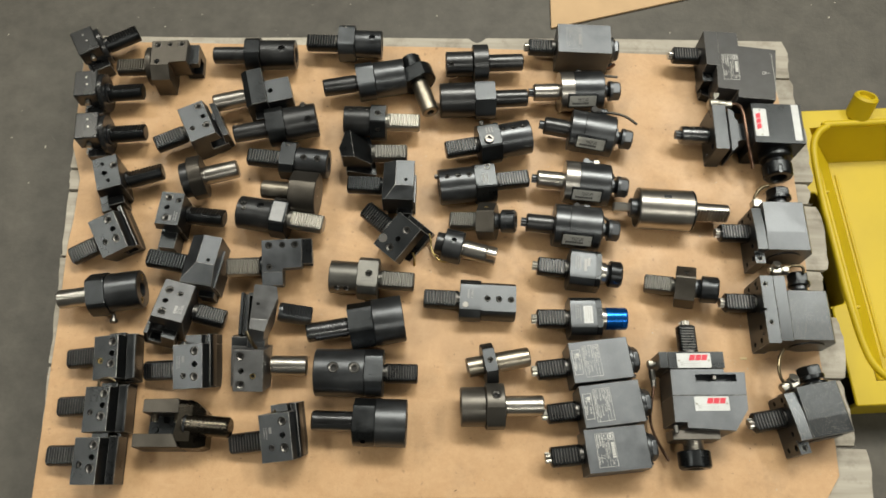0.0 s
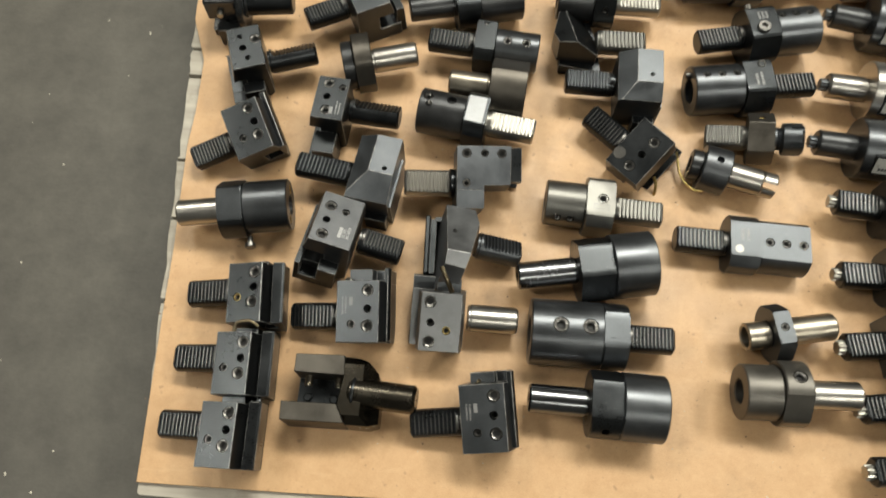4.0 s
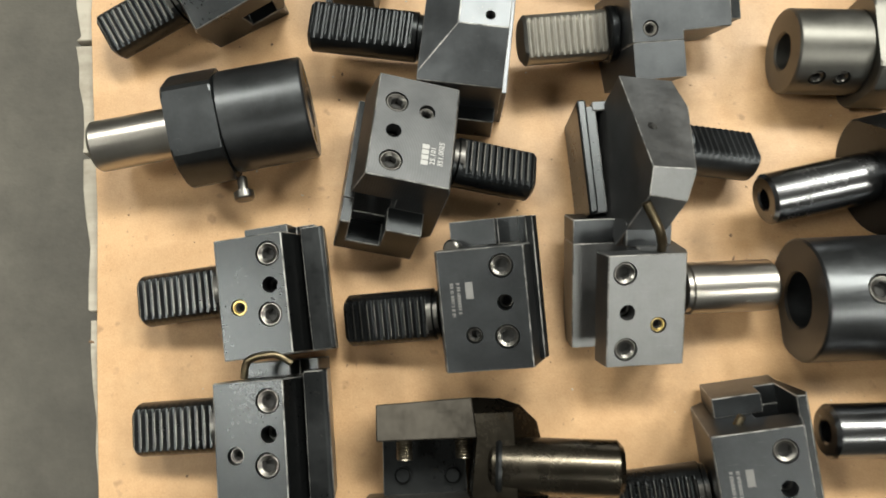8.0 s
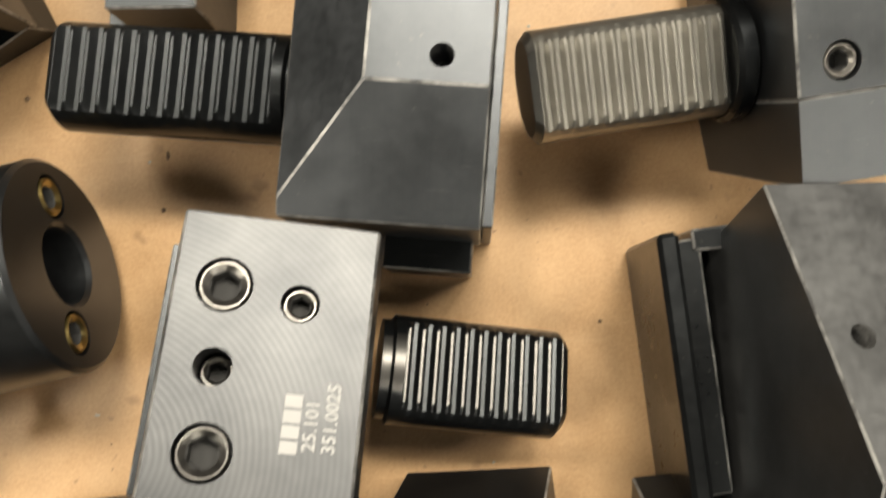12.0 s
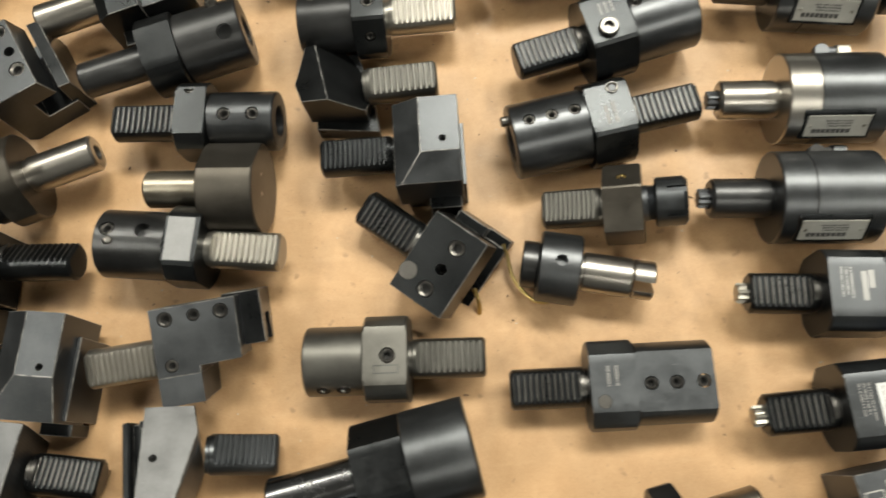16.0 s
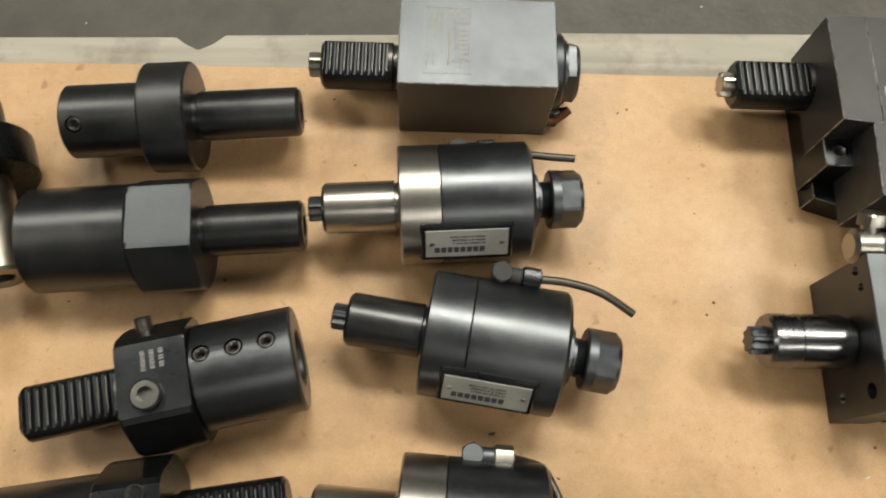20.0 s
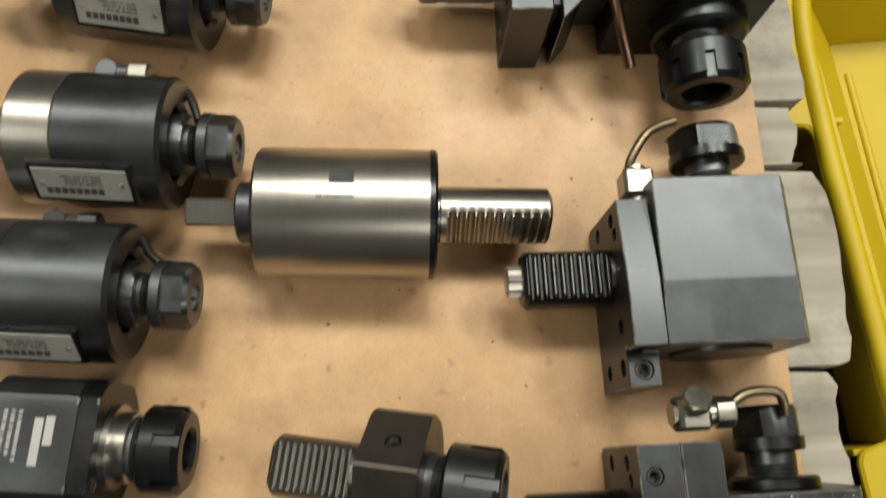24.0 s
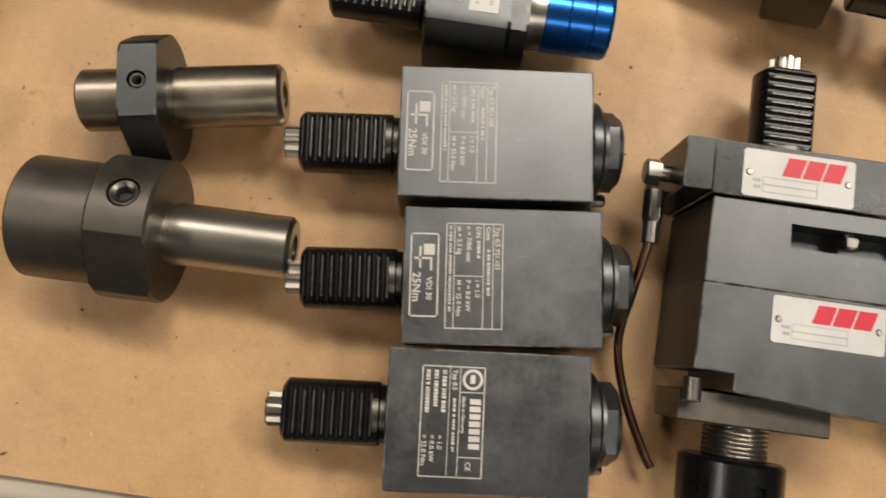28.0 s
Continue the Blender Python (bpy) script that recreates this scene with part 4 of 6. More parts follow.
# ---- live tool heads with a name plate ----
def live_head(label, place, z, ring_mat, shank_mat, elbow, nut_mat, tube):
    ob = thing("live_tool_head", label, "tool holder", place, 0, HOLDERS)
    part("spline", spline_tip(44, 9, 7.5), SATIN, ob, "", (0, 0, z))
    part("shank", lathe([(0, 13.6), (2, 13.6), (2.6, 15), (42.5, 15), (44.5, 13), (44.5, 8.5), (42, 8.5)], 48), LATHE.get(shank_mat, shank_mat), ob, "", (0, 0, z))
    part("front_ring", drum(0, -24, 35, 1.0), TURNED if ring_mat is DARK else ring_mat, ob, "", (0, 0, z))
    lean = 60
    bm = lathe([(-24, 35), (-24.2, 35), (-74, 35), (-76, 33), (-76, 22), (-73, 20), (-66, 20)], 64)
    part("body", bm, TURNED, ob, "", (0, 0, z))
    seat = box(-63, -11, -13, 13, 31.6, 35.4, 1.2)
    part("plate_seat", seat, BLACK, ob, "", (0, 0, z), (-lean, 0, 0))
    plate = part("name_plate", box(-60, -14, -9.5, 9.5, 35.5, 36.1, 0.25), PLATE, ob, "aluminium name plate with two rivets", (0, 0, z), (-lean, 0, 0))
    part("print", merge(strips([(-47 + 3.6 * i, -44.1 + 3.6 * i, 2.4, 6.2) for i in range(8)], 36.12), strips(print_lines(-47, -22, -6, 1, 3, 7, "x"), 36.12)), INK, plate, "dark printed lines")
    for x in (-56.5, -17.5):
        part("rivet", screw_mesh(1.5, ZINC, False), None, plate, "", (x, 0, 36.5))
    part("collar", lathe([(-66, 17), (-80, 17), (-81, 16)], 48, HEX(16)), SATIN, ob, "", (0, 0, z))
    collet_neck(ob, -80, z, 11, 10)
    part("nut", hex_nut(-88, -107, 17.5, 7, 12), SATIN, ob, "", (0, 0, z))
    y, zz = elbow
    up = lathe([(-6, 5), (-1, 5), (-1, 6.6), (4, 6.6), (5, 5.4)], 24, HEX(5.7))
    bmesh.ops.transform(up, matrix=Matrix.Translation((-36, 0, 0)) @ Matrix.Rotation(radians(-90), 4, "Y"), verts=up.verts)
    part("elbow", merge(lathe([(-50, 4.6), (-38, 4.6)], 24), up), BLACK_AND_SHADE if nut_mat is BLACK else SATIN, ob, "hexagon hose elbow", (0, y, zz))
    part("elbow_nut", lathe([(-58, 4.4), (-57, 6.4), (-48, 6.4), (-47, 5)], 24, HEX(5.8)), nut_mat, ob, "", (0, y, zz))
    pipe("coolant_tube", tube, 2.3, BROWN, ob, "bent coolant tube")
    return ob


live_head("black live tool head with steel ring and name plate", (0.2069, 0.3073, -177.3), 35, STEEL, STEEL, (-29, 46), BLACK, [(-54, -30, 48), (-76, -24, 48), (-104, -20, 48)])
live_head("dark grey live tool head with name plate and bent tube", (0.2228, 0.2317, 170.0), 35, DARK, BLACK, (-36, 51), BLACK, [(-56, -36, 51), (-72, -37, 51), (-92, -35, 49), (-112, -28, 43)])
live_head("black live tool head with steel ring beside the bright cylinder", (0.2078, 0.1318, 174.9), 35, STEEL, STEEL, (-36, 42), ZINC, [(-56, -36, 40), (-66, -35, 34), (-75, -32, 33), (-81, -22, 36), (-85, -13, 38)])
live_head("dark grey live tool head with plain ring and name plate", (0.1878, 0.0518, 175.0), 35, DARK, BLACK, (-33, 42), BLACK, [(-56, -33, 40), (-66, -33, 34), (-75, -30, 34), (-83, -20, 38), (-91, -14, 40)])

# bright cylindrical head with a square drive
ob = thing("cylindrical_drive_head", "bright ground steel cylinder head with toothed shank", "tool holder", (0.4165, 0.0815, -2.9), 0, HOLDERS)
add_shank(ob, "teeth", 61, STEEL, 34, 62)
part("body", drum(0, -90, 34, 1.6), STEEL, ob, "", (0, 0, 34))
part("end_ring", drum(1.2, -4, 34.15, 1.4), BLACK, ob, "dark end ring", (0, 0, 34))
part("collar", lathe([(-90, 16), (-100, 16), (-101, 15)], 48), SATIN, ob, "", (0, 0, 34))
part("seal", lathe([(-89.9, 30), (-90.4, 30), (-91, 22)], 48), BLACK, ob, "", (0, 0, 34))
part("square_drive", box(-128, -100, -7, 7, -7, 7, 1.2), STEEL, ob, "", (0, 0, 34), (20, 0, 0))
screw(ob, (-96, 5, 49), (0, 0.3, 1), 2.5, 0.2, BLACK)
part("etched_mark", strips([(-52, -40, -3.5, 3.5)], 34.0, 0.15), DARK, ob, "dark etched badge", (0, 0, 34), (-14, 0, 0))
for lean, x0, x1 in ((-4, -62, -32), (4, -58, -36)):
    part("etched_text", strips(print_lines(x0, x1, -1.3, 1.3, 1, 70 + x1, "x"), 34.0, 0.12), DARK, ob, "dark etched text line", (0, 0, 34), (lean, 0, 0))


# ---- square headed drives ----
def square_head(label, place, z, front, sticker, seed):
    ob = thing("live_tool_head", label, "tool holder", place, 0, HOLDERS)
    part("spline", spline_tip(48, 9, 7.5), ZINC, ob, "", (0, 0, z))
    add_shank(ob, "teeth", 49, BLACK, z, 0, 15, 9)
    sq = ((0, 27), (90, 30), (-90, 30), (180, 28))
    part("back_disc", drum(0, -40, 34, 1.0, sq), DARK, ob, "", (0, 0, z))
    part("front_disc", drum(-40, -49, 34, 1.0, ((0, 26.6), (90, 30), (-90, 30), (180, 28))), BLACK, ob, "", (0, 0, z))
    part("collar", lathe([(-49, 20), (-52, 20), (-52, 17), (-59, 17), (-60, 16)], 48), front, ob, "", (0, 0, z))
    for ang in (45, -45):
        screw(ob, (-49, 25 * math.sin(radians(ang)), z + 25 * math.cos(radians(ang))), (-1, 0, 0), 3, -0.2, SCREW)
    part("engraving", strips(print_lines(-17, -7, -14, 12, 3, seed) + ([] if sticker else [(-31, -27, -12, 1), (-26, -22, -11, 10)]), 27.03), FAINT if sticker else PALEINK, ob, "faint engraved lines" if sticker else "pale engraved lines and emblem", (0, 0, z))
    if sticker:
        part("sticker", box(-34, -20, -13, 15, 27.0, 27.2, 0.1), WHITE, ob, "white paper sticker", (0, 0, z))
        part("print", strips(print_lines(-32, -22, -11, 12, 3, seed), 27.22), PALEINK, ob, "grey printed lines", (0, 0, z))
    return ob


ob = square_head("dark grey live tool head with round collet nut", (0.2087, -0.0242, 174.2), 32, STEEL, False, 53)
collet_neck(ob, -59, 32, 15, 8)
part("nut", slotted_nut(-65, -85, 21, 10), BLACK, ob, "", (0, 0, 32))
ob = square_head("dark grey live tool head with a blue anodised collet", (0.2050, -0.1069, -178.8), 32, STEEL, True, 54)
part("blue_collet", lathe([(-57, 16), (-58, 17.5), (-69, 17.5), (-69.4, 17.1), (-70, 17.5), (-81, 17.5), (-81.4, 17.1), (-82, 17.5), (-89, 17.5), (-91, 16.5), (-91, 11), (-89, 10), (-77, 10)], 48), BLUE, ob, "bright blue anodised sleeve", (0, 0, 32))


# ---- box shaped drives with etched plates ----
def rating_label(lo, hi, zt, seed):
    """Etched plate with a ring emblem, a bold name in bars and the ratings below."""
    text = lambda words, x, y, size=3.0: lettering(words, size, (x, y, zt), 90)
    rows = outline(-44, -16, lo, hi, 0.5) + [(-33.2, -32.8, lo, hi), (-28.6, -28.3, lo, hi), (-44, -32.8, lo + 11, lo + 11.4), (-44, -32.8, hi - 9, hi - 8.6)]
    rows += [(-42.4, -37.6, lo + 14 + 3.2 * k, lo + 16.4 + 3.2 * k) for k in range(7)] + [(-39.6, -37.4, lo + 3.6, lo + 7.4)]
    rows += print_lines(-32, -29.6, lo + 14, hi - 2, 1, seed) + print_lines(-27.8, -17, lo + 2, -1 + (lo + hi) / 2, 3, seed + 1)
    mid = (lo + hi) / 2 + 6
    return merge(strips(rows, zt), ring_mark(-38.5, lo + 5.6, 4.6, 1.3, zt), text("Made in Germany", -34.2, lo + 13, 2.2), text("CE", -36.6, hi - 7, 3.2), text("Typ 0.5", -29.7, lo + 1.5),
                 text("= 1.0", -24.0, mid), text("= 8.0 kW", -20.6, mid), text("= 32.0 Nm", -17.2, mid))


def box_head(label, place, z, length, half, icon, seed, top, mat_):
    ob = thing("box_live_head", label, "tool holder", place, 0, HOLDERS)
    part("spline", spline_tip(46, 10, 8), ZINC, ob, "", (0, 0, z))
    add_shank(ob, "teeth", 48, BLACK, z, 0, 15, 9)
    part("body", box(-length, -1, -half, half, 1, top, 0.9), mat_, ob, "")
    part("boss", drum(-length, -length - 7, 24, 1.5), DARK, ob, "", (0, 0, z))
    part("nut", hex_nut(-length - 6, -length - 17, 20, 12, 8), SATIN, ob, "", (0, 0, z))
    part("side_stud", lathe([(0, 5), (-5, 5), (-5, 3.2), (-13, 3.2), (-14, 2.4)], 20), BLACK, ob, "", (-length, half - 9, 16))
    part("side_screw", lathe([(0, 4), (-6, 4), (-7, 3)], 20), BLACK, ob, "", (-length, half - 5, 12))
    zt, lo, hi = top + 0.02, -half + 7, half - 7
    text = lambda words, x, y, size=3.0: lettering(words, size, (x, y, zt), 90)
    if icon:
        rows = outline(-17, -4, -half + 12, half - 12, 0.7)
        rows += [(-15, -10, -14, -9), (-13, -6, -8, -7), (-9, -8, -13, -3), (-14, -13, -8, -2)]
        rows += outline(-46, -20, lo, hi, 0.5) + [(-41.6, -41.2, lo, hi), (-37.3, -36.9, lo, hi), (-24.1, -23.7, lo, hi), (-36.9, -24.1, 0, 0.4)]
        rows += print_lines(-40.8, -38, lo + 12, 9, 1, seed) + print_lines(-36.2, -33.4, lo + 8, -4, 1, seed + 1) + print_lines(-23.2, -21, lo + 1.5, hi - 1.5, 1, seed + 2)
        words = [text("Typ 0.5 921.103", -42.4, lo + 1.5), text("Com", -38.2, lo + 1.5), text("DIN", -33.6, lo + 1.5), text("n = 7000 min", -29.4, lo + 1.5), text("m = 2.3 kg", -25.2, lo + 1.5),
                 text("i = 1.0", -33.6, 2), text("P = 8.0 kW", -29.4, 2), text("M = 32.0 Nm", -25.2, 2), lettering("VDI 30", 3.6, (-11.6, 1, zt), 90), lettering("25Nm", 5.2, (-5.4, -1, zt), 90)]
        marks = merge(strips(rows, zt), *words)
    else:
        marks = rating_label(lo, hi, zt, seed)
    part("etched_label", marks, ETCH if top < 60 else FAINT, ob, "pale etched lettering")
    return ob


box_head("dark steel box-shaped live head with etched rating plate", (0.2021, -0.1829, -172.4), 28, 91, 31, True, 55, 55, SATIN)
box_head("dark steel box-shaped live head with etched plate beside its twin", (0.2150, -0.2486, -172.1), 28, 91, 31, True, 56, 55, SATIN)
box_head("dark steel box-shaped live head with framed emblem", (0.2182, -0.3124, -173.5), 28, 91, 31, False, 57, 55, SATIN)
ob = box_head("grey steel box-shaped live head near the pallet edge", (0.2050, 0.4037, 178.6), 30, 96, 30, False, 48, 62, SATIN)
pipe("tube_stub", [(-96, 26, 14), (-102, 25, 14), (-110, 21, 20)], 3, RUST, ob, "rusty tube stub")


# ---- square shank tool holders ----
def square_holder(label, place, material, y0=-28, y1=36, near=0, top=66, reach=48, jaw=66, ext=20, holes=(), fourth=None, shank=("teeth", 56, None, 0),
                  lean=5, z=34, plug=None, tilt=(0, 0), mark=None, step=True, jaw_mat=None, rise=None):
    """A holder with a square tool slot in its far side: clamping block with screws above, longer jaw below."""
    ob = thing("square_tool_holder", label, "tool holder", place, 0, HOLDERS, tilt, rise, z)
    add_shank(ob, shank[0], shank[1], shank[2] or material, z, shank[3])
    h1, h2, s = 21, 43, 30
    bm = prism([(-2, 6), (-8, 0), (-jaw, 0), (-jaw, h1), (-s, h1), (-s, h2), (-reach - lean, h2), (-reach, top), (-near - 1, top), (-1 - near * 0.6, top - 2 - near * 0.8)], "y", y0, y1, 0.8)
    if rise is not None:
        rest(ob, bm)
    cut, put = [], []
    for x, y, kind in holes:
        r = {"screw": 6.6, "hole": 4.4, "small": 3.4}[kind]
        cut.append(pin((x, y, top), (0, 0, 1), r, 16 if kind == "hole" else 9))
        if kind == "screw":
            put.append((x, y, 6.1, 0.6, SCREW))
        elif kind == "hole":
            put.append((x, y, 4.1, 9.0, SCREW))
        else:
            put.append((x, y, 3.1, 2.0, BLACK))
    if fourth:
        cut.append(pin((fourth[0], fourth[1], top), (0, 0, 1), 4.6, 9))
        put.append((fourth[0], fourth[1], 4.2, 0.9 if plug else 2.2, plug or SCREW))
    body = part("body", carve(bm, cut), material, ob)
    for x, y, r, sink, m in put:
        screw(body, (x, y, top), (0, 0, 1), r, sink, m, True, "brass plug" if m is BRASS else "")
    if ext:
        side = (y0 - ext, y0 - 0.1) if ext > 0 else (y1 + 0.1, y1 - ext)
        prof = [(-12, 0), (-jaw, 0), (-jaw, 36), (-jaw + 6, 36), (-jaw + 6, 12), (-33, 12), (-33, 34), (-12, 34)] if step == "channel" else [(-10, 0), (-jaw, 0), (-jaw, h1), (-s - 6, h1), (-s - 6, 36), (-10, 36)] if step else [(-10, 0), (-jaw, 0), (-jaw, h1 + 10), (-10, h1 + 10)]
        jbm = prism(prof, "y", side[0], side[1], 0.8)
        part("lower_jaw", rest(ob, jbm) if rise is not None else jbm, jaw_mat or material, ob)
    if mark:
        part("engraving", strips(print_lines(*mark, 2, int(abs(place[0]) * 1000)) + [(mark[0] - 6, mark[0] - 2, mark[2], mark[2] + 9)], top + 0.01), FAINT, ob, "faint engraved marking")
    return ob


square_holder("black square tool holder lying near the board's edge", (-0.5180, 0.1180, 18.4), BLACK, -25, 33, 0, 68, 40, 52, 14, ((-25, 20, "small"), (-8, 13, "screw"), (-24, 3, "hole"), (-20, -12, "small")), None, ("teeth", 60, None, -38))
ob = square_holder("black square tool holder with wedge jaw and toothed shank", (-0.5436, 0.0074, -155.7), BLACK, -30.5, 32.5, 5, 66, 50, 52, 9, ((-37, -20.5, "screw"), (-39, -3.5, "hole"), (-38, 12.5, "screw")), (-20, 10.5), ("teeth", 52, None, 0), tilt=(-13.5, 11), rise=26)
part("jaw_plate", rest(ob, prism([(-46, 8), (-50, 8), (-60, 44), (-58, 50), (-52, 50)], "y", -38, 32, 0.8)), BLACK, ob)
for label, place in (("black square tool holder with a brass plug on top", (-0.5071, -0.1782, -175.8)), ("black square tool holder beside two like it", (-0.5070, -0.2537, -178.6)), ("black square tool holder at the end of the row", (-0.5090, -0.3260, 180.0))):
    ob = square_holder(label, place, BLACK, -23.5, 41, 4, 66, 43, 47, 9, ((-34.5, -12.8, "screw"), (-34.3, 3.8, "hole"), (-32.8, 19.3, "screw")), (-16, 13.7), ("teeth", 55, None, 0), plug=BRASS if "brass" in label else None, tilt=(-5, 11), rise=28)
    part("jaw_plate", rest(ob, prism([(-44, 8), (-49, 6), (-61, 48), (-59, 50), (-49, 52)], "y", -26, 41, 0.8)), BLACK, ob)
    if "beside" in label:
        pipe("coolant_tube", [(-18, -25, 56), (-22, -34, 58), (-36, -36, 58), (-44, -31, 54)], 2, TUBE, ob, "bent coolant tube")
ob = square_holder("black square tool holder turned on the board", (-0.4320, 0.2090, -152.9), DARK, -29, 40, 2, 66, 46, 58, 0, ((-37, -20, "screw"), (-38, 2, "hole"), (-37, 20, "screw")), (-14, 17), ("teeth", 54, BLACK, 0))
part("jaw_plate", prism([(-52, 0.5), (-66, 0.5), (-64, 44), (-54, 46)], "y", -31, 38, 0.8), BLACK, ob)
square_holder("black square tool holder with a deep front jaw", (-0.4080, 0.0570, -4.4), BLACK, -33, 23, 0, 67, 38, 42, 28, ((-25, 14, "screw"), (-24, -4, "hole"), (-22, -22, "screw")), (-8, 10), ("teeth", 60, None, -38), mark=(-12, -5, -26, -8))
ob = square_holder("milled grey square tool holder with engraved number", (-0.3800, -0.1057, -10.5), MILLED, -38, 28, 4, 67, 51, 59, 15, ((-39.5, 10.6, "screw"), (-39.2, -8.4, "hole"), (-38.5, -27.2, "screw")), (-21.8, 7.9), ("teeth", 51, BLACK, 0), jaw_mat=BLACK, step="channel", tilt=(-13.5, 11), rise=27)
part("jaw_wall", box(-59, -53, -37.8, 28, 20, 36, 0.7), BLACK, ob)
part("engraving", merge(lettering("25.101", 4.2, (-14.6, -25.2, 67.02), 90), lettering("351.0025", 4.2, (-10.2, -25.4, 67.02), 90), strips([(-22.3, -18.4, y - 1.4, y + 1.4) for y in (-24.6, -21.2, -17.8, -14.4)], 67.01)), PALEINK, ob, "pale engraved number and emblem bars")
ob = square_holder("black square tool holder with slotted bolt and toothed shank", (-0.3890, -0.1965, -178.9), DARK, -36.5, 29, 5, 66, 52.5, 53, 15, ((-40, -26.2, "screw"), (-40.4, -6.6, "hole"), (-40, 11.5, "screw")), (-22.5, 9.6), ("teeth", 55, BLACK, 0), mark=(-18, -11, -19, 0), tilt=(-13.5, 11), rise=25)
part("jaw_plate", rest(ob, prism([(-46, 8), (-50, 8), (-60, 46), (-58, 52), (-54, 52)], "y", -51, 27, 0.7)), BLACK, ob)
part("slotted_bolt", merge(lathe([(0, 3.4), (5, 3.4), (5, 5), (8, 5), (9, 4)], 24)), SCREW, ob, "bright slotted bolt", (-14, -37, 38), (0, -70, 0))
ob = square_holder("grey square tool holder with polished round shank", (-0.2500, -0.1880, 1.1), PALE, -35, 27.5, 8, 56, 52, 62, -14, ((-42.8, 17.5, "screw"), (-41, -4.3, "hole"), (-41.5, -25, "screw")), (-23.6, -12), ("plain", 54, STEEL, 0), z=28, plug=BRASS, lean=3, tilt=(23.5, 4), rise=28, jaw_mat=DARK)
pipe("coolant_tube", [(-22, 20, 30), (-20, 26, 46), (-26, 40, 60), (-34, 56, 60)], 2.6, TUBE, ob, "bent coolant tube")
ob = square_holder("black square tool holder with black toothed shank", (-0.2460, -0.2990, -174.1), DARK, -38, 30, 1, 66, 48, 50, 11, ((-37, -26, "screw"), (-36, -6.5, "hole"), (-37, 11.7, "screw")), (-18.4, 9.8), ("teeth", 56, BLACK, 0), mark=(-14, -7, -19, -2), tilt=(-13.5, 11), rise=25)
part("jaw_plate", rest(ob, prism([(-46, 8), (-49, 8), (-57, 46), (-55, 52), (-50, 52)], "y", -49, 28, 0.7)), BLACK, ob)
pipe("coolant_tube", [(-16, -32, 40), (-18, -36, 48), (-22, -42, 50)], 2.2, TUBE, ob, "short coolant tube")
ob = square_holder("dark square tool holder set askew, with a slotted disc", (-0.0779, 0.0430, 140.4), BLACK, -32, 34, -1, 66, 46, 56, 8, ((-28.4, -16.7, "screw"), (-27, 2.7, "hole"), (-25, 21.5, "screw")), None, ("teeth", 56, BLACK, 0), tilt=(-17.8, -3), rise=22)
part("slotted_disc", carve(lathe([(0, 7.2), (0.8, 7.2), (1.2, 6.8)], 32), [box(0.7, 2, -0.7, 0.7, -9, 9, 0)]), SCREW, ob, "slotted steel disc", (-6.5, 17, 65.4), (0, -90, 0))
pipe("coolant_tube", [(-52, 6, 30), (-60, 12, 28), (-66, 22, 20), (-66, 34, 10)], 1.8, BRASS, ob, "thin brass coolant tube")

# three holders on their sides along the board's far corner
for label, place, spin in (("glossy black holder lying at the board's corner", (-0.5990, 0.3850, 29.9), -20), ("glossy black holder with a grey ring on its shank", (-0.5780, 0.2860, 5.4), -32), ("glossy black holder overhanging the board's side", (-0.5610, 0.2040, 6.2), -32)):
    ob = thing("square_tool_holder", label, "tool holder", place, 0, HOLDERS)
    add_shank(ob, "teeth", 60, BLACK, 34, spin)
    bm = carve(prism([(-46, -24), (-8, -24), (-8, 26), (-46, 26)], "z", 0, 67, 1.6), [box(-56, -20, -30, 30, 14, 36, 0)])
    part("body", bm, GLOSS, ob)
    part("flange", drum(0, -8, 33, 1.0), GLOSS, ob, "", (0, 0, 34))
    part("lower_jaw", box(-36, -8, -38, -24.2, 0, 30, 0.8), GLOSS, ob)
    part("clamp_bolt", lathe([(0, 4.5), (5, 4.5), (6, 3.5)], 24), ZINC, ob, "bright clamp bolt", (-28, -24, 48), (0, 0, -90))
    for x, y in ((-26, 12), (-24, -2)):
        screw(ob, (x, y, 67), (0, 0, 1), 2.2, -0.1, ZINC, False)
    if "ring" in label or "over" in label:
        part("shank_ring", lathe([(0.5, 16), (1, 17), (2.5, 17), (3, 16)], 40), SATIN, ob, "thin grey ring", (0, 0, 34))


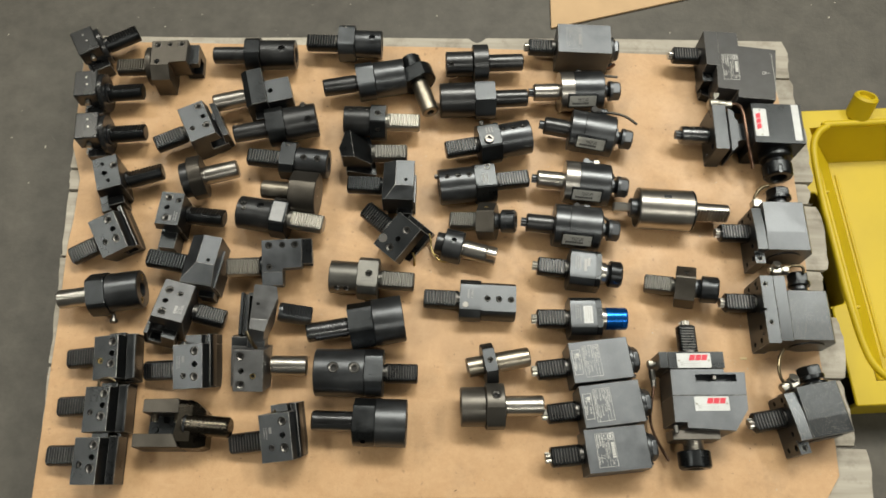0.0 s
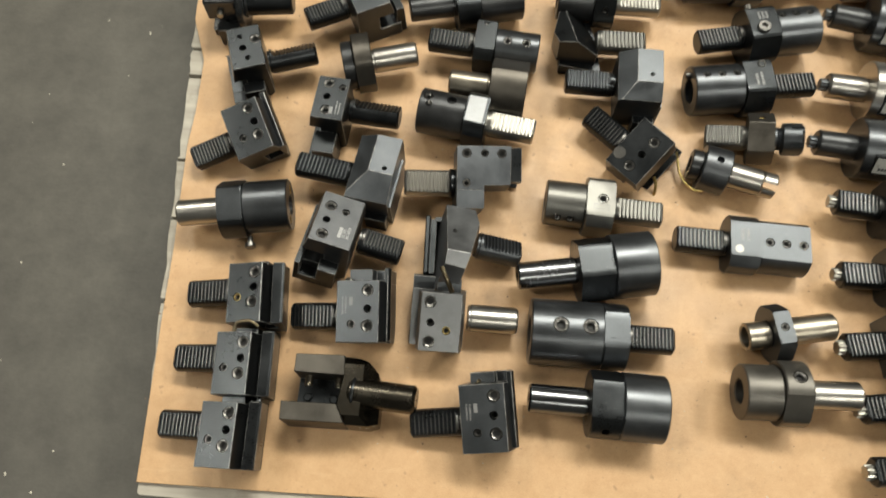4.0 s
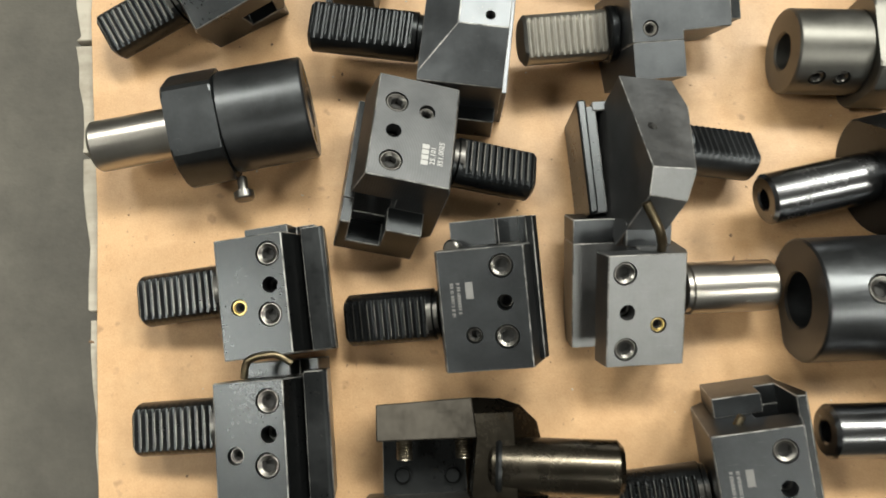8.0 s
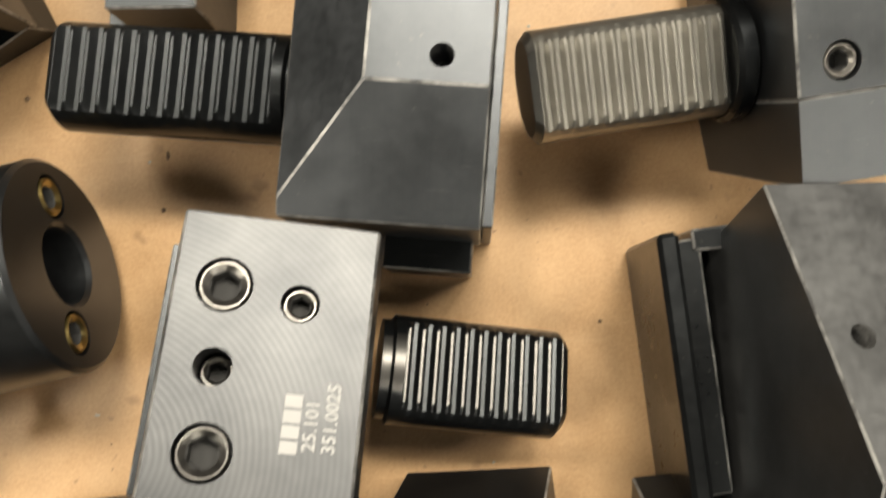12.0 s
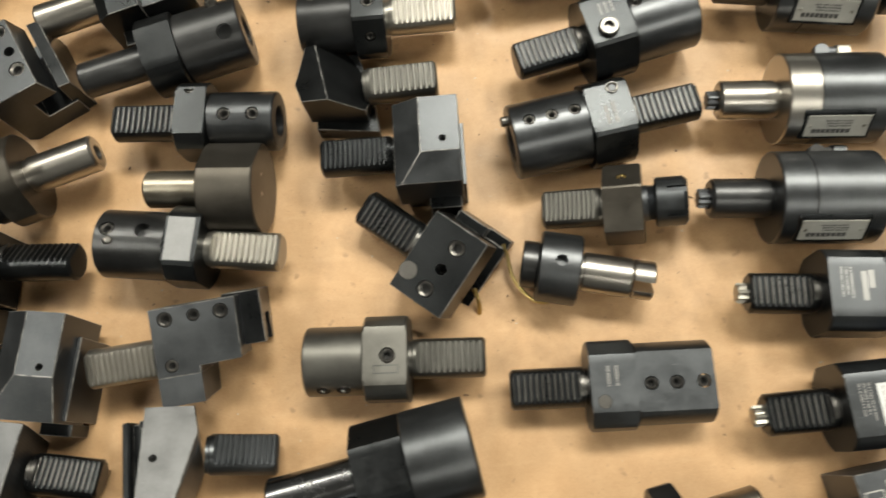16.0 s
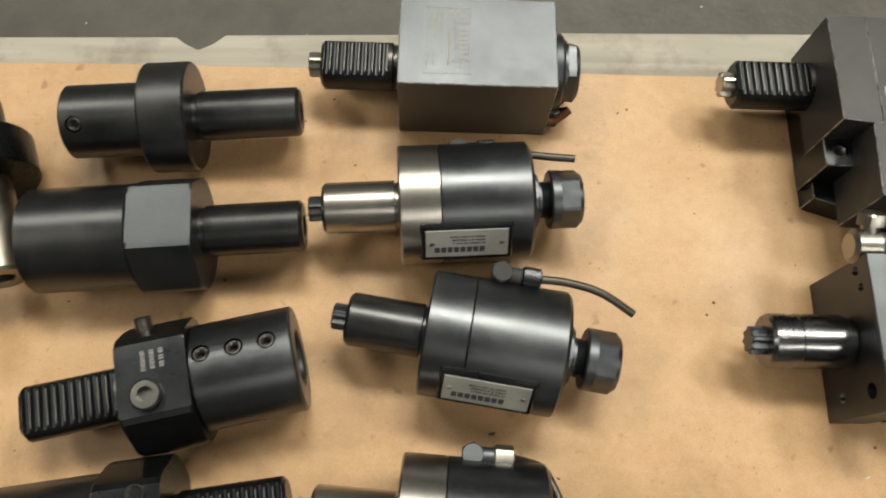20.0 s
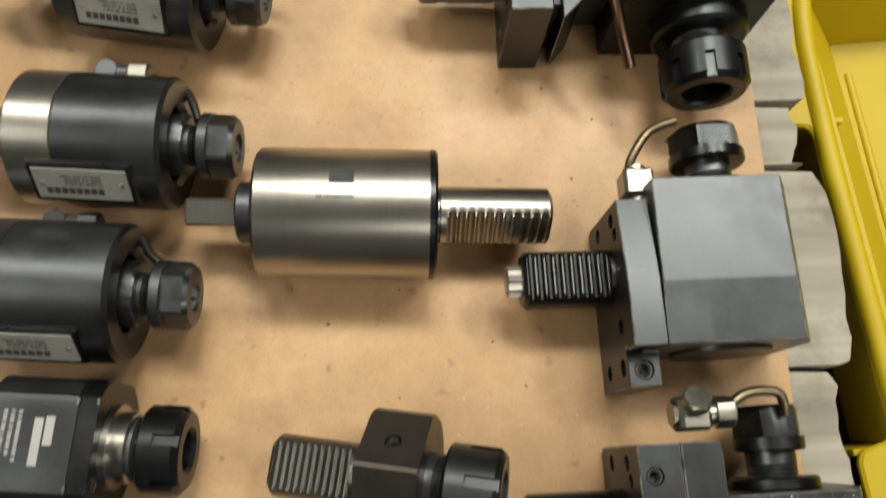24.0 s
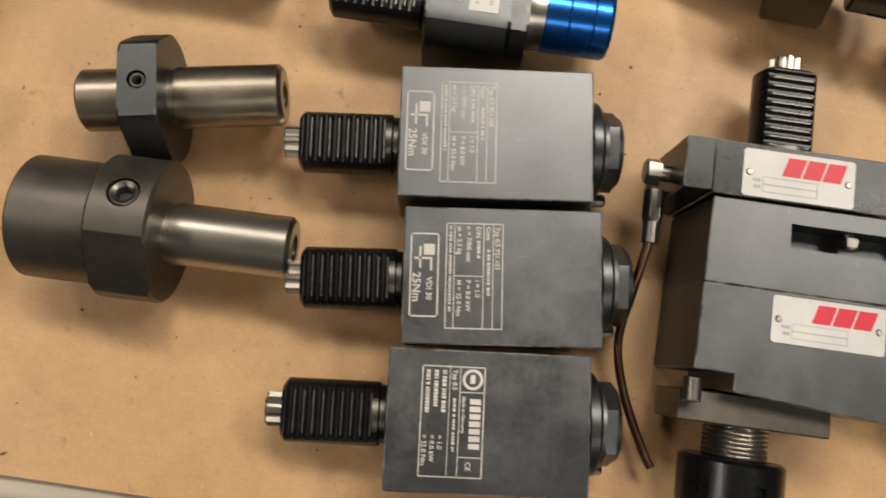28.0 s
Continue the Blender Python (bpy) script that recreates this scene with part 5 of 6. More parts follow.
# ---- angle holders with an L-shaped block ----
def angle_holder(label, place, material, shank_mat, plug, slope, dy, tilt, shank_len):
    ob = thing("angle_tool_holder", label, "tool holder", place, 0, HOLDERS, tilt, 32)
    add_shank(ob, "teeth", shank_len if dy == 0 else shank_len + 14, shank_mat, 34, 0, 15, 11 if dy == 0 else 13, x=0 if dy == 0 else -14)
    part("flange", drum(0 if dy == 0 else -5, -11, 33 if dy == 0 else 17, 1.2), BROWN if dy == 0 else BLACK, ob, "", (0, 0, 34))
    bm = prism([(-11, dy - 30), (-73, dy - 31), (-72, dy + 14), (-42, dy + 15), (-42, dy + 20), (-11, dy + 20)], "z", 24, 66, 0.8)
    cut = [pin((x, y, 66), (0, 0, 1), r, 9) for x, y, r in ((-22, dy - 21.7, 5.6), (-42.5, dy - 22, 4.6), (-62, dy - 22, 5.6), (-22, dy + 12.2, 4.8))]
    b = part("body", carve(bm, cut), material, ob)
    for x, y, r, m in ((-22, dy - 21.7, 5.2, SCREW), (-42.5, dy - 22, 4.2, SCREW), (-62, dy - 22, 5.2, SCREW), (-22, dy + 12.2, 4.3, plug)):
        screw(b, (x, y, 66), (0, 0, 1), r, 0.8, m)
    part("nose", rest(ob, chop(box(-42, -11, dy + 20.1, dy + 41, 4, 66, 0.6), (0, dy + 20.1, 65.8), (0, slope, 1))), material, ob)
    part("base", rest(ob, box(-42, -13.1, -26, 24, 0, 23.8, 0.8)), material, ob)
    part("end_jaw", rest(ob, carve(box(-88, -60, dy - 33, dy + 7, 2, 48, 0.8), [box(-90, -72, dy - 14, dy + 10, 16, 36, 0)])), BLACK, ob)
    return ob


angle_holder("brown-grey L-shaped angle holder with toothed shank", (-0.5150, 0.3440, -175.8), BROWN, BROWN, BLACK, 0.66, 0, (0, 0), 56)
angle_holder("dark L-shaped angle holder with bright toothed shank", (-0.2877, -0.0299, -174.7), SATIN, TOOTH, STEEL, 0.02, -8, (-16, -5), 47)


# ---- wedge shaped holders ----
def wedge_holder(label, place, material, x0, x1, y0, y1, tx, ty, hole, shank_mat, sy=0.0):
    """A block whose top falls away gently towards the shank and one side, with one tapped hole."""
    ob = thing("wedge_tool_holder", label, "tool holder", place, 0, HOLDERS)
    part("shank", toothed_shank(54 + x0 - 1, 15, 13), shank_mat, ob, "", (1 - x0, sy, 34))
    bm = box(-x1, -x0, y0, y1, 14, 69, 0)
    chop(bm, (-tx, 0, 69), (0.46, 0, 0.89))
    chop(bm, (0, ty, 69), (0, 0.36, 0.93))
    bevel(bm, 0.6, 1, 12)
    part("body", carve(bm, [pin((*hole, 69), (0, 0, 1), 2.9, 14)]), material, ob, smooth=8)
    part("lower_jaw", prism([(-x1 - 3, 0), (-x0 - 6, 0), (-x0 - 6, 13.8), (-x1 - 0.2, 13.8), (-x1 - 0.2, 46), (-x1 - 3, 46)], "y", y0 + 14, y1 - 2, 0.6), material, ob)
    part("foot", box(-x1 + 2, -x1 + 27, y1 - 0.5, y1 + 9, 0, 26, 0.8), BLACK, ob)
    return ob


wedge_holder("dark grey wedge-shaped holder with a tapped hole", (-0.4080, -0.0300, 171.3), SATIN, 15, 64.5, -44, 34, 35.5, 2.5, (-53, -4), BLACK, -3.0)
wedge_holder("dark grey wedge-shaped holder beside a black one", (-0.0980, 0.1170, 178.9), DARK, 6, 57, -31, 36, 27, 14, (-44, 4), BLACK)


def slotted_wedge(label, place, material, shank_mat, tilt, back, low):
    """A leaning block with a tapering top, one tapped hole and a steep end facet, behind a slotted jaw."""
    ob = thing("wedge_tool_holder", label, "tool holder", place, 0, HOLDERS)
    part("shank", toothed_shank(52), shank_mat, ob, "", (0, 0, 30), (tilt[0], tilt[1], 0))
    bm = prism([(back, 22), (-9, 24), (-3, -2), (-15, low), (back + 5, low)], "z", 8, 64, 0)
    chop(bm, (-30, low + 11, 64), (0.05, -0.72, 0.69))
    chop(bm, (-5, 0, 64), (0.85, -0.15, 0.5))
    bevel(bm, 0.6, 1, 12)
    m = Matrix.Translation((0, 0, 30)) @ pose(0, 0, 0, tilt[0], tilt[1], 0) @ Matrix.Translation((0, 0, -34))
    cut = pin((-31.5, -16.8, 64), (0, 0, 1), 2.9, 14)
    for b in (bm, cut):
        bmesh.ops.transform(b, matrix=m, verts=b.verts)
    part("body", carve(rest(ob, bm), [cut]), material, ob, smooth=8)
    part("slot_floor", box(-50, -20, -34, 20, 0.3, 16, 0.5), BLACK, ob)
    part("jaw", prism([(-60, 22), (-54.5, 23), (-47, -45), (-52, -47)], "z", 0.3, 44, 1.2), BLACK, ob)
    part("jaw_ledge", prism([(-54.3, 21), (-47.5, 22), (-40.5, -43), (-46.8, -44)], "z", 0.3, 37, 0.9), BLACK, ob)
    part("end_wall", prism([(-49.8, 24), (-28, 27), (-28, 20), (-49.2, 18.4)], "z", 0.3, 38, 0.9), BLACK, ob)
    return ob


slotted_wedge("dark grey wedge-shaped holder with a deep slot", (-0.2470, -0.1030, -4.3), PALE, DARK, (-25, 13), -43, -58)
ob = thing("wedge_tool_holder", "black wedge-shaped holder with a bright lower edge", "tool holder", (-0.1150, 0.1790, 0.9), 0, HOLDERS)
part("shank", toothed_shank(60), GREY, ob, "worn grey toothed shank", (0, 0, 32))
wedge = prism([(-54, 0), (-46, 42), (-4, 46), (9, 24), (6, -2), (0, -24), (-48, -19)], "z", 18, 64, 0)
chop(wedge, (-20, -17, 60), (-0.14, 0.30, 0.94))
chop(wedge, (-29, -16, 60), (0.62, 0.36, 0.70))
part("body", bevel(wedge, 0.7, 1, 10), BLACK, ob, smooth=8)
part("lower_jaw", prism([(-44, -26), (-40, 36), (-6, 40), (3, 10), (8, -34)], "z", 0, 17.8, 0.8), BLACK, ob)

# black wedge holder with a ground shank
ob = thing("wedge_tool_holder", "black stepped wedge holder with ground steel shank", "tool holder", (-0.3390, 0.2850, -164.9), 0, HOLDERS)
add_shank(ob, "plain", 56, STEEL, 32, 0)
part("body", chop(box(-36, 0, -36, 34, 0, 58, 0.8), (-10, 0, 58), (0.5, 0, 0.86)), BLACK, ob)
part("side_block", carve(box(-79, -36.1, -12, 33, 6, 52, 0.8), [pin((-44, 10, 52), (0, 0, 1), 4.5, 12)]), DARK, ob)
part("lower_jaw", box(-66, -10, 33.1, 48, 0, 30, 0.8), BLACK, ob)

# fork shaped clamp holder, its round shank leaning up
ob = thing("fork_clamp_holder", "oily dark fork-shaped clamp holder with round shank", "tool holder", (-0.3610, -0.2750, 0.0), 0, HOLDERS)
part("shank", lathe([(-6, 13), (-4, 15), (62, 15), (65, 12), (65, 1.6), (63, 1.0)], 48), OILED, ob, "oil-stained ground shank", (0, -6, 40), (0, -5, -4))
part("shank_groove", lathe([(-2, 16.6), (-0.5, 17.4), (1.2, 16.6)], 48), BLACK, ob, "", (0, -6, 40), (0, -5, -4))
part("upper_arm", prism([(-65, 9), (-65, 28), (-14, 30), (-12, 9)], "z", 0, 51, 0.9), BROWN, ob)
part("lower_arm", prism([(-74, -22), (-73, -41), (-7, -40), (-17, -21)], "z", 0, 51, 0.9), BROWN, ob)
flange = prism([(-13.6, 30), (2, 29), (12, 25), (22, 16), (25, 2), (26, -22), (26, -36), (16, -40), (-6.6, -40), (-16, -21), (-12, 9)], "z", 0, 51, 0)
for co, no in (((26, 0, 30), (0.75, 0, 0.66)), ((0, 31, 40), (0, 0.75, 0.66)), ((0, -41, 40), (0, -0.75, 0.66))):
    chop(flange, co, no)
part("flange", carve(bevel(flange, 2.2, 2, 25), [pin((15, -29, 44), (0.2, 0, 1), 4.6, 20)]), OILED, ob, "rounded oil-stained flange")
part("floor", box(-64, -17.2, -21.8, 8.8, 0, 17, 0.6), BLACK, ob)
for x in (-51, -19):
    part("clamp_screw", lathe([(0, 4.6)] + [(0.8 * i, 4.6 - (0.6 if i % 2 else 0)) for i in range(1, 14)] + [(11, 4.2)], 20), TARNISH, ob, "threaded clamp screw", (x, 9, 33), (0, 0, -90))
for x, y in ((-53, -11), (-25, -12)):
    part("stop_pin", lathe([(0, 4.5), (2.6, 4.5), (3.4, 3.6)], 24), BLACK, ob, "", (x, y, 17), (0, -90, 0))


# ---- big angle heads ----
def red_mark(x, y, w, h, z, s=1):
    """Three slanted red blocks where the maker's mark stands."""
    bm = bmesh.new()
    for i in range(3):
        a, b = y + s * w * (i / 3 + 0.015), y + s * w * ((i + 1) / 3 - 0.015)
        sl = s * w * 0.10
        vs = [bm.verts.new((p, q, zz)) for zz in (z, z + 0.1) for p, q in ((x, a), (x, b), (x + h, b + sl), (x + h, a + sl))]
        for f in ((4, 5, 6, 7), (0, 1, 5, 4), (1, 2, 6, 5), (2, 3, 7, 6), (3, 0, 4, 7)):
            bm.faces.new([vs[k] for k in f])
    return bm


def name_label(parent, x0, x1, y0, y1, z, flow):
    """A white riveted label; flow: the way its print runs, -1 towards -y with x up, 0 along x."""
    p = part("name_label", prism([(x0 + 1, y0), (x1 - 1, y0), (x1, y0 + 1), (x1, y1 - 1), (x1 - 1, y1), (x0 + 1, y1), (x0, y1 - 1), (x0, y0 + 1)], "z", z, z + 0.5, 0.1), WHITE, parent, "white metal label with red mark")
    zt = z + 0.52
    w, h = y1 - y0, x1 - x0
    if flow:
        part("red_mark", red_mark(x0 + h * 0.50, y1 - w * 0.34, w * 0.54, h * 0.40, zt, -1), RED, p, "red slanted mark")
        part("print", strips(outline(x0 + h * 0.12, x0 + h * 0.44, y0 + w * 0.33, y0 + w * 0.82, 0.25) + print_lines(x0 + h * 0.15, x0 + h * 0.42, y0 + w * 0.84, y0 + w * 0.92, 2, 5, "y") + [(x0 + h * 0.27, x0 + h * 0.29, y0 + w * 0.33, y0 + w * 0.82)], zt), PALEINK, p, "grey printed box")
        spots = ((x0 + h * 0.5, y0 + 3), (x0 + h * 0.5, y1 - 3))
    else:
        bm = red_mark(0, 0, w * 0.58, h * 0.36, 0, 1)
        bmesh.ops.transform(bm, matrix=Matrix.Translation((x1 - h * 0.16 - h * 0.36, y0 + w * 0.14, zt)), verts=bm.verts)
        part("red_mark", bm, RED, p, "red slanted mark")
        part("print", strips(outline(x0 + h * 0.14, x0 + h * 0.40, y0 + w * 0.3, y0 + w * 0.86, 0.25), zt), PALEINK, p, "grey printed box")
        spots = ((x0 + h * 0.5, y0 + 3), (x0 + h * 0.5, y1 - 3))
    for x, y in spots:
        part("rivet", screw_mesh(1.6, ZINC, False), None, p, "", (x, y, z + 1.0))
    return p


ob = thing("live_angle_head", "large black live angle head with two white labels", "tool holder", (0.3880, -0.1590, 91.4), 0, HOLDERS)
part("spline", spline_tip(41, 10, 8), STEEL, ob, "", (0, 0, 33))
add_shank(ob, "teeth", 47, BLACK, 33, 0, 15, 9, x=-4)
part("flange_plate", box(-30, -5, -42, 41.7, 0, 64, 0.8), BLACK, ob)
part("flange_end", box(-29, -5, 42, 55, 0, 64, 0.8), BLACK, ob)
bm = prism([(-31, -40), (-31, 40), (-70, 41), (-70, -69), (-36, -71), (-36, -40)], "z", 1, 62, 0.8)
part("upper_body", carve(bm, [box(-50, -39, -57, 4, 46, 70, 0)]), SATIN, ob)
part("lower_body", prism([(-70.3, -69), (-70.3, 41), (-109, 42), (-109, 24), (-117, 24), (-122, -46), (-91, -68)], "z", 1, 62, 0.8), SATIN, ob)
part("slot_bolt", lathe([(0, 3), (8, 3), (8, 5), (12, 5), (13, 4)], 24, HEX(4.4)), SCREW, ob, "hexagon bolt in the slot", (-33, -26, 54), (0, 0, 180))
name_label(ob, -29.5, -7.5, -22, 29, 64, -1)
name_label(ob, -93, -72, -41, 10, 62, -1)
part("front_collar", prism([(-26, 6), (38, 6), (44, 16), (44, 50), (-26, 50)], "x", -132, -118, 1.0), TAUPE, ob)
part("threaded_neck", lathe([(-130, 15)] + [(-132 - i, 15 - (0.8 if i % 2 else 0)) for i in range(16)] + [(-150, 15)], 40), STEEL, ob, "", (0, 10, 33))
part("nut", slotted_nut(-147, -172, 24, 12), BLACK, ob, "", (0, 11, 33))
part("hose_bolt", lathe([(0, 4), (6, 4), (6, 6.5), (12, 6.5), (13, 5)], 24, HEX(5.8)), ZINC, ob, "zinc-plated hose bolt", (-18, 54, 40), (0, 0, 90))
part("hose_nut", lathe([(0, 5), (14, 5), (16, 4), (26, 4)], 24, HEX(4.6)), SCREW, ob, "", (-26, 60, 36), (0, 0, 180))
part("side_bolt", lathe([(0, 4), (10, 4), (11, 3)], 20), SCREW, ob, "", (-113, 40, 56), (0, 0, 180))
pipe("coolant_tube", [(-50, 60, 36), (-75, 63, 26), (-100, 66, 20), (-125, 60, 18), (-150, 48, 16), (-158, 43, 16)], 2.2, COPPER, ob, "bent copper coolant tube")

ob = thing("live_angle_head", "dark grey stepped angle head with etched plate", "tool holder", (0.4660, 0.3900, 178.8), 0, HOLDERS)
part("spline", spline_tip(48, 10, 8), STEEL, ob, "", (0, 0, 34))
add_shank(ob, "teeth", 50, BLACK, 34, 0, 15, 9)
part("front_plate", prism([(3, 41.5), (3, -28), (-20, -28), (-20, 43.5), (-14, 43.5)], "z", 22, 70, 0.8), COAT, ob)
part("top_block", prism([(-20.2, 43), (-20.2, -28), (-55.5, -27), (-55.5, 1), (-121, 6.5), (-109, 110), (-45, 107), (-47, 92), (-12, 89), (-14, 43.8)], "z", 20, 70, 0.8), COAT, ob)
part("under_block", prism([(0, -26), (-70, -26), (-100, 20), (-92, 92), (-30, 80), (0, 70)], "z", 0, 19.8, 0.8), BLACK, ob)
foot = part("clamp_foot", carve(box(-15, 3.5, 42, 60, 6, 46, 1.0), [pin((-6, 50, 46), (0, 0, 1), 5, 7)]), BLACK, ob)
screw(foot, (-6, 50, 46), (0, 0, 1), 4.6, 0.8, SCREW)
part("etched_label", rating_label(20, 72, 70.02, 61), ETCH, ob, "pale etched rating plate", (-8, 0, 0))
part("etched_arrow", merge(strips([(-112, -111.4, 15, 104), (-104, -98, 55.7, 56.3)], 70.02), ring_mark(-94.5, 56, 3.4, 0.7, 70.0)), ETCH, ob, "pale etched line and round key mark")

ob = thing("live_angle_head", "black live angle head with white label and copper pipe", "tool holder", (0.4610, 0.2260, 178.8), 0, HOLDERS)
part("spline", spline_tip(46, 10, 8), SATIN, ob, "", (0, 0, 33))
part("shank", lathe([(0, 14), (3, 14), (4, 15.5), (30, 15.5), (30.4, 15), (36, 15), (36.4, 15.5), (45, 15.5), (47, 14)], 48), POLISH, ob, "polished steel shank", (0, 0, 33))
part("flange_plate", carve(box(-24, -1, -43, 42, 0, 65, 1.0), [pin((-1, y, zz), (1, 0, 0), r, 8) for y, zz, r in ((-36, 52, 3), (-26, 55, 2.5), (30, 50, 4.5), (30, 20, 3))]), DARK, ob)
part("second_plate", prism([(-31, -43), (-41, -37), (-42, -22), (-46, -20), (-46, 20), (-42, 22), (-42, 30), (-31, 42)], "z", 3, 56, 0.8), DARK, ob)
part("spacer", box(-31, -24, -30, 30, 4, 50, 0.4), BLACK, ob)
part("bridge", box(-63, -46, -16, 16, 6, 52, 0.8), DARK, ob)
part("head", box(-148, -63, -43, 33, 0, 75, 1.0), BLACK, ob)
part("white_strip", box(-143, -131, -42, 27, 75, 75.2, 0.05), WHITE, ob, "white paper strip")
name_label(ob, -87.5, -65.5, -32, 21, 75, 0)
part("spindle_flange", lathe([(33, 27), (43, 27), (45, 25), (45, 20)], 48), BLACK, ob, "", (-112, 0, 36), (0, 0, 90))
part("spindle_neck", lathe([(0, 17), (1.2, 15)] + [(2 + i, 15 - (0.7 if i % 2 else 0)) for i in range(10)] + [(14, 14)], 40), SATIN, ob, "", (-112, 44, 36), (0, 0, 90))
part("nut", slotted_nut(54, 78, 24, 13, 8), BLACK, ob, "", (-112, 0, 36), (0, 0, 90))
part("elbow", lathe([(0, 7), (2, 10), (15, 10), (17, 8.2), (29, 8.2)], 32), ZINC, ob, "zinc-plated hose elbow", (1, -51, 53), (0, 0, 180))
part("elbow_nut", lathe([(0, 6.5), (4, 6.5), (4, 7.4), (10, 7.4), (11, 6)], 24, HEX(6.8)), ZINC, ob, "", (-28, -51, 53), (0, 0, 180))
part("elbow_bolt", lathe([(0, 5), (10, 5), (10, 8), (16, 8), (17, 7)], 24, HEX(7.2)), ZINC, ob, "hexagon banjo bolt", (-9, -53, 55), (0, -35, -90))
pipe("coolant_pipe", [(-36, -51, 54), (-47, -48, 60), (-53, -32, 64), (-56, 10, 62), (-62, 40, 52), (-70, 62, 38)], 3.2, COPPER, ob, "tarnished copper coolant pipe")


def tilted_head(label, place, flange, head, ridge, low, nut_x, nut, flecks, elbow_at, elbow_turn, tube, split=False):
    """An angle head: drilled flange plate, body with a shallow ridge across its top, collet at the side."""
    ob = thing("live_angle_head", label, "tool holder", place, 0, HOLDERS)
    z = 33
    part("spline", spline_tip(48, 10, 8), STEEL, ob, "", (0, 0, z))
    add_shank(ob, "teeth", 50, BLACK, z, 0, 15, 9)
    x0, x1, y0, y1 = flange
    tall = prism([(y0, 4), (y0 + 4, 0), (y1, 0), (y1, 66), (6, 67), (y0, 67)] if split else [(y0, 4), (y0 + 4, 0), (y1, 0), (y1, 50), (y1 - 17, 50), (y1 - 18, 66), (6, 66), (y0, 60)], "x", x1, x0, 0.8)
    spots = [(-5, -21, 67), (-6, 40.5, 66.4)] if split else [((x0 + x1) / 2, y1 - 8, 50)]
    cut = [pin((x0, yy, zz), (1, 0, 0), r, 8) for yy, zz, r in ((y0 + 8, 48, 4), (y0 + 16, 52, 3.4), (y0 + 8, 20, 4), (y1 - 10, 42, 4.6), (y1 - 18, 52, 3), (y1 - 10, 16, 4), (y1 - 30, 46, 4))]
    cut += [pin(p, (0, 0, 1), 4.2 if split else 5, 6) for p in spots]
    if split:
        cut.append(box(x0 - 4, x0 + 2, 18, 22, 52, 80, 0))
    f = part("flange_plate", carve(tall, cut), DARK, ob)
    for p in spots:
        screw(f, p, (0, 0, 1), 3.8 if split else 4.5, 0.8, SCREW)
    hx0, hx1, hy0, hy1 = head
    if split:
        part("second_plate", prism([(y0, 2), (y1 - 4, 2), (y1 - 4, 65), (ridge, 67.5), (y0, 67.5)], "x", hx0 + 0.2, x1 - 0.2, 0.7), DARK, ob)
    body = prism([(hy0, 1), (hy1, 1), (hy1, low), (ridge, 67), (hy0 + 1, 68)], "x", hx1, hx0, 0)
    chop(body, (hx1 + 12, 0, 68), (-0.86, 0, 0.51))
    part("head", bevel(body, 0.8, 1, 1.5), DARK if flecks else SATIN, ob, smooth=1)
    part("bore_cover", lathe([(0, 26), (1.6, 26), (2, 25)], 48), DARK, ob, "round bore cover", ((hx0 + hx1) / 2, hy1, 27), (0, 0, 90))
    n0, n1, nr = nut
    part("spindle_flange", lathe([(0, 21), (4, 21), (5, 20)], 40), BLACK, ob, "", (nut_x, hy0, z), (0, 0, -90))
    part("spindle_neck", lathe([(0, 13), (4, 13), (5, 12)] + [(5 + i, 12 - (0.6 if i % 2 else 0)) for i in range(1, 7)] + [(hy0 - n0, 12)], 36), SATIN, ob, "", (nut_x, hy0, z), (0, 0, -90))
    part("nut", hex_nut(-n0, -n1, nr, 9, 0), BLACK, ob, "", (nut_x, 0, z), (0, 0, -90))
    ex, ey, ez = elbow_at
    part("elbow", merge(box(-7.5, 7.5, -8, 8, -8, 8, 1.8), lathe([(-9.5, 6), (-6, 6)], 20, HEX(5.6)), lathe([(6, 5.4), (11, 5.4), (11, 7.6), (19, 7.6), (20, 6.6)], 24, HEX(6.8))), ZINC, ob, "zinc-plated hose elbow", elbow_at, (0, 0, elbow_turn))
    if flecks:
        part("elbow_bolt", lathe([(0, 5.5), (9, 5.5), (9, 7.2), (13, 7.2), (14, 6)], 24, HEX(6.4)), ZINC, ob, "hexagon banjo bolt", (ex, ey, ez), (0, -60, -90))
    pipe("coolant_tube", tube, 2.4, TUBE, ob, "bent coolant tube")
    if flecks:
        rnd = random.Random(flecks)
        bm = bmesh.new()
        for _ in range(flecks):
            px, py = rnd.uniform(hx1 + 13, x0 - 1), hy0 + 2 + (hy1 - hy0 - 4) * rnd.random() ** 0.8
            if hx0 - 1 < px < hx0 + 1 or (px > hx0 and not (y0 + 3 < py < y1 - 20)):
                continue
            top = (68.1 - (py - hy0) / max(1, ridge - hy0)) if py < ridge else 67 - (py - ridge) * (67 - low) / (hy1 - ridge)
            top = top if px < hx0 else (66.05 if py > 6 or split else 60 + (py - y0) * 6 / (6 - y0))
            a, l = rnd.uniform(0, 6.3), rnd.uniform(0.12, 0.34) * rnd.choice((0.6, 0.8, 1, 1, 2.2))
            d = Vector((math.cos(a) * l, math.sin(a) * l, 0))
            e = Vector((-d.y, d.x, 0)) * 0.28
            c = Vector((px, py, top + 0.12))
            vs = [bm.verts.new(c + v) for v in (d + e, -d + e, -d - e, d - e)] + [bm.verts.new(c + Vector((0, 0, 0.15)))]
            for i in range(4):
                bm.faces.new((vs[i], vs[(i + 1) % 4], vs[4]))
        tagged(part("chip_dusting", bm, SWARF, ob, "pale metal chips scattered on top"), kind="stuff")
    return ob


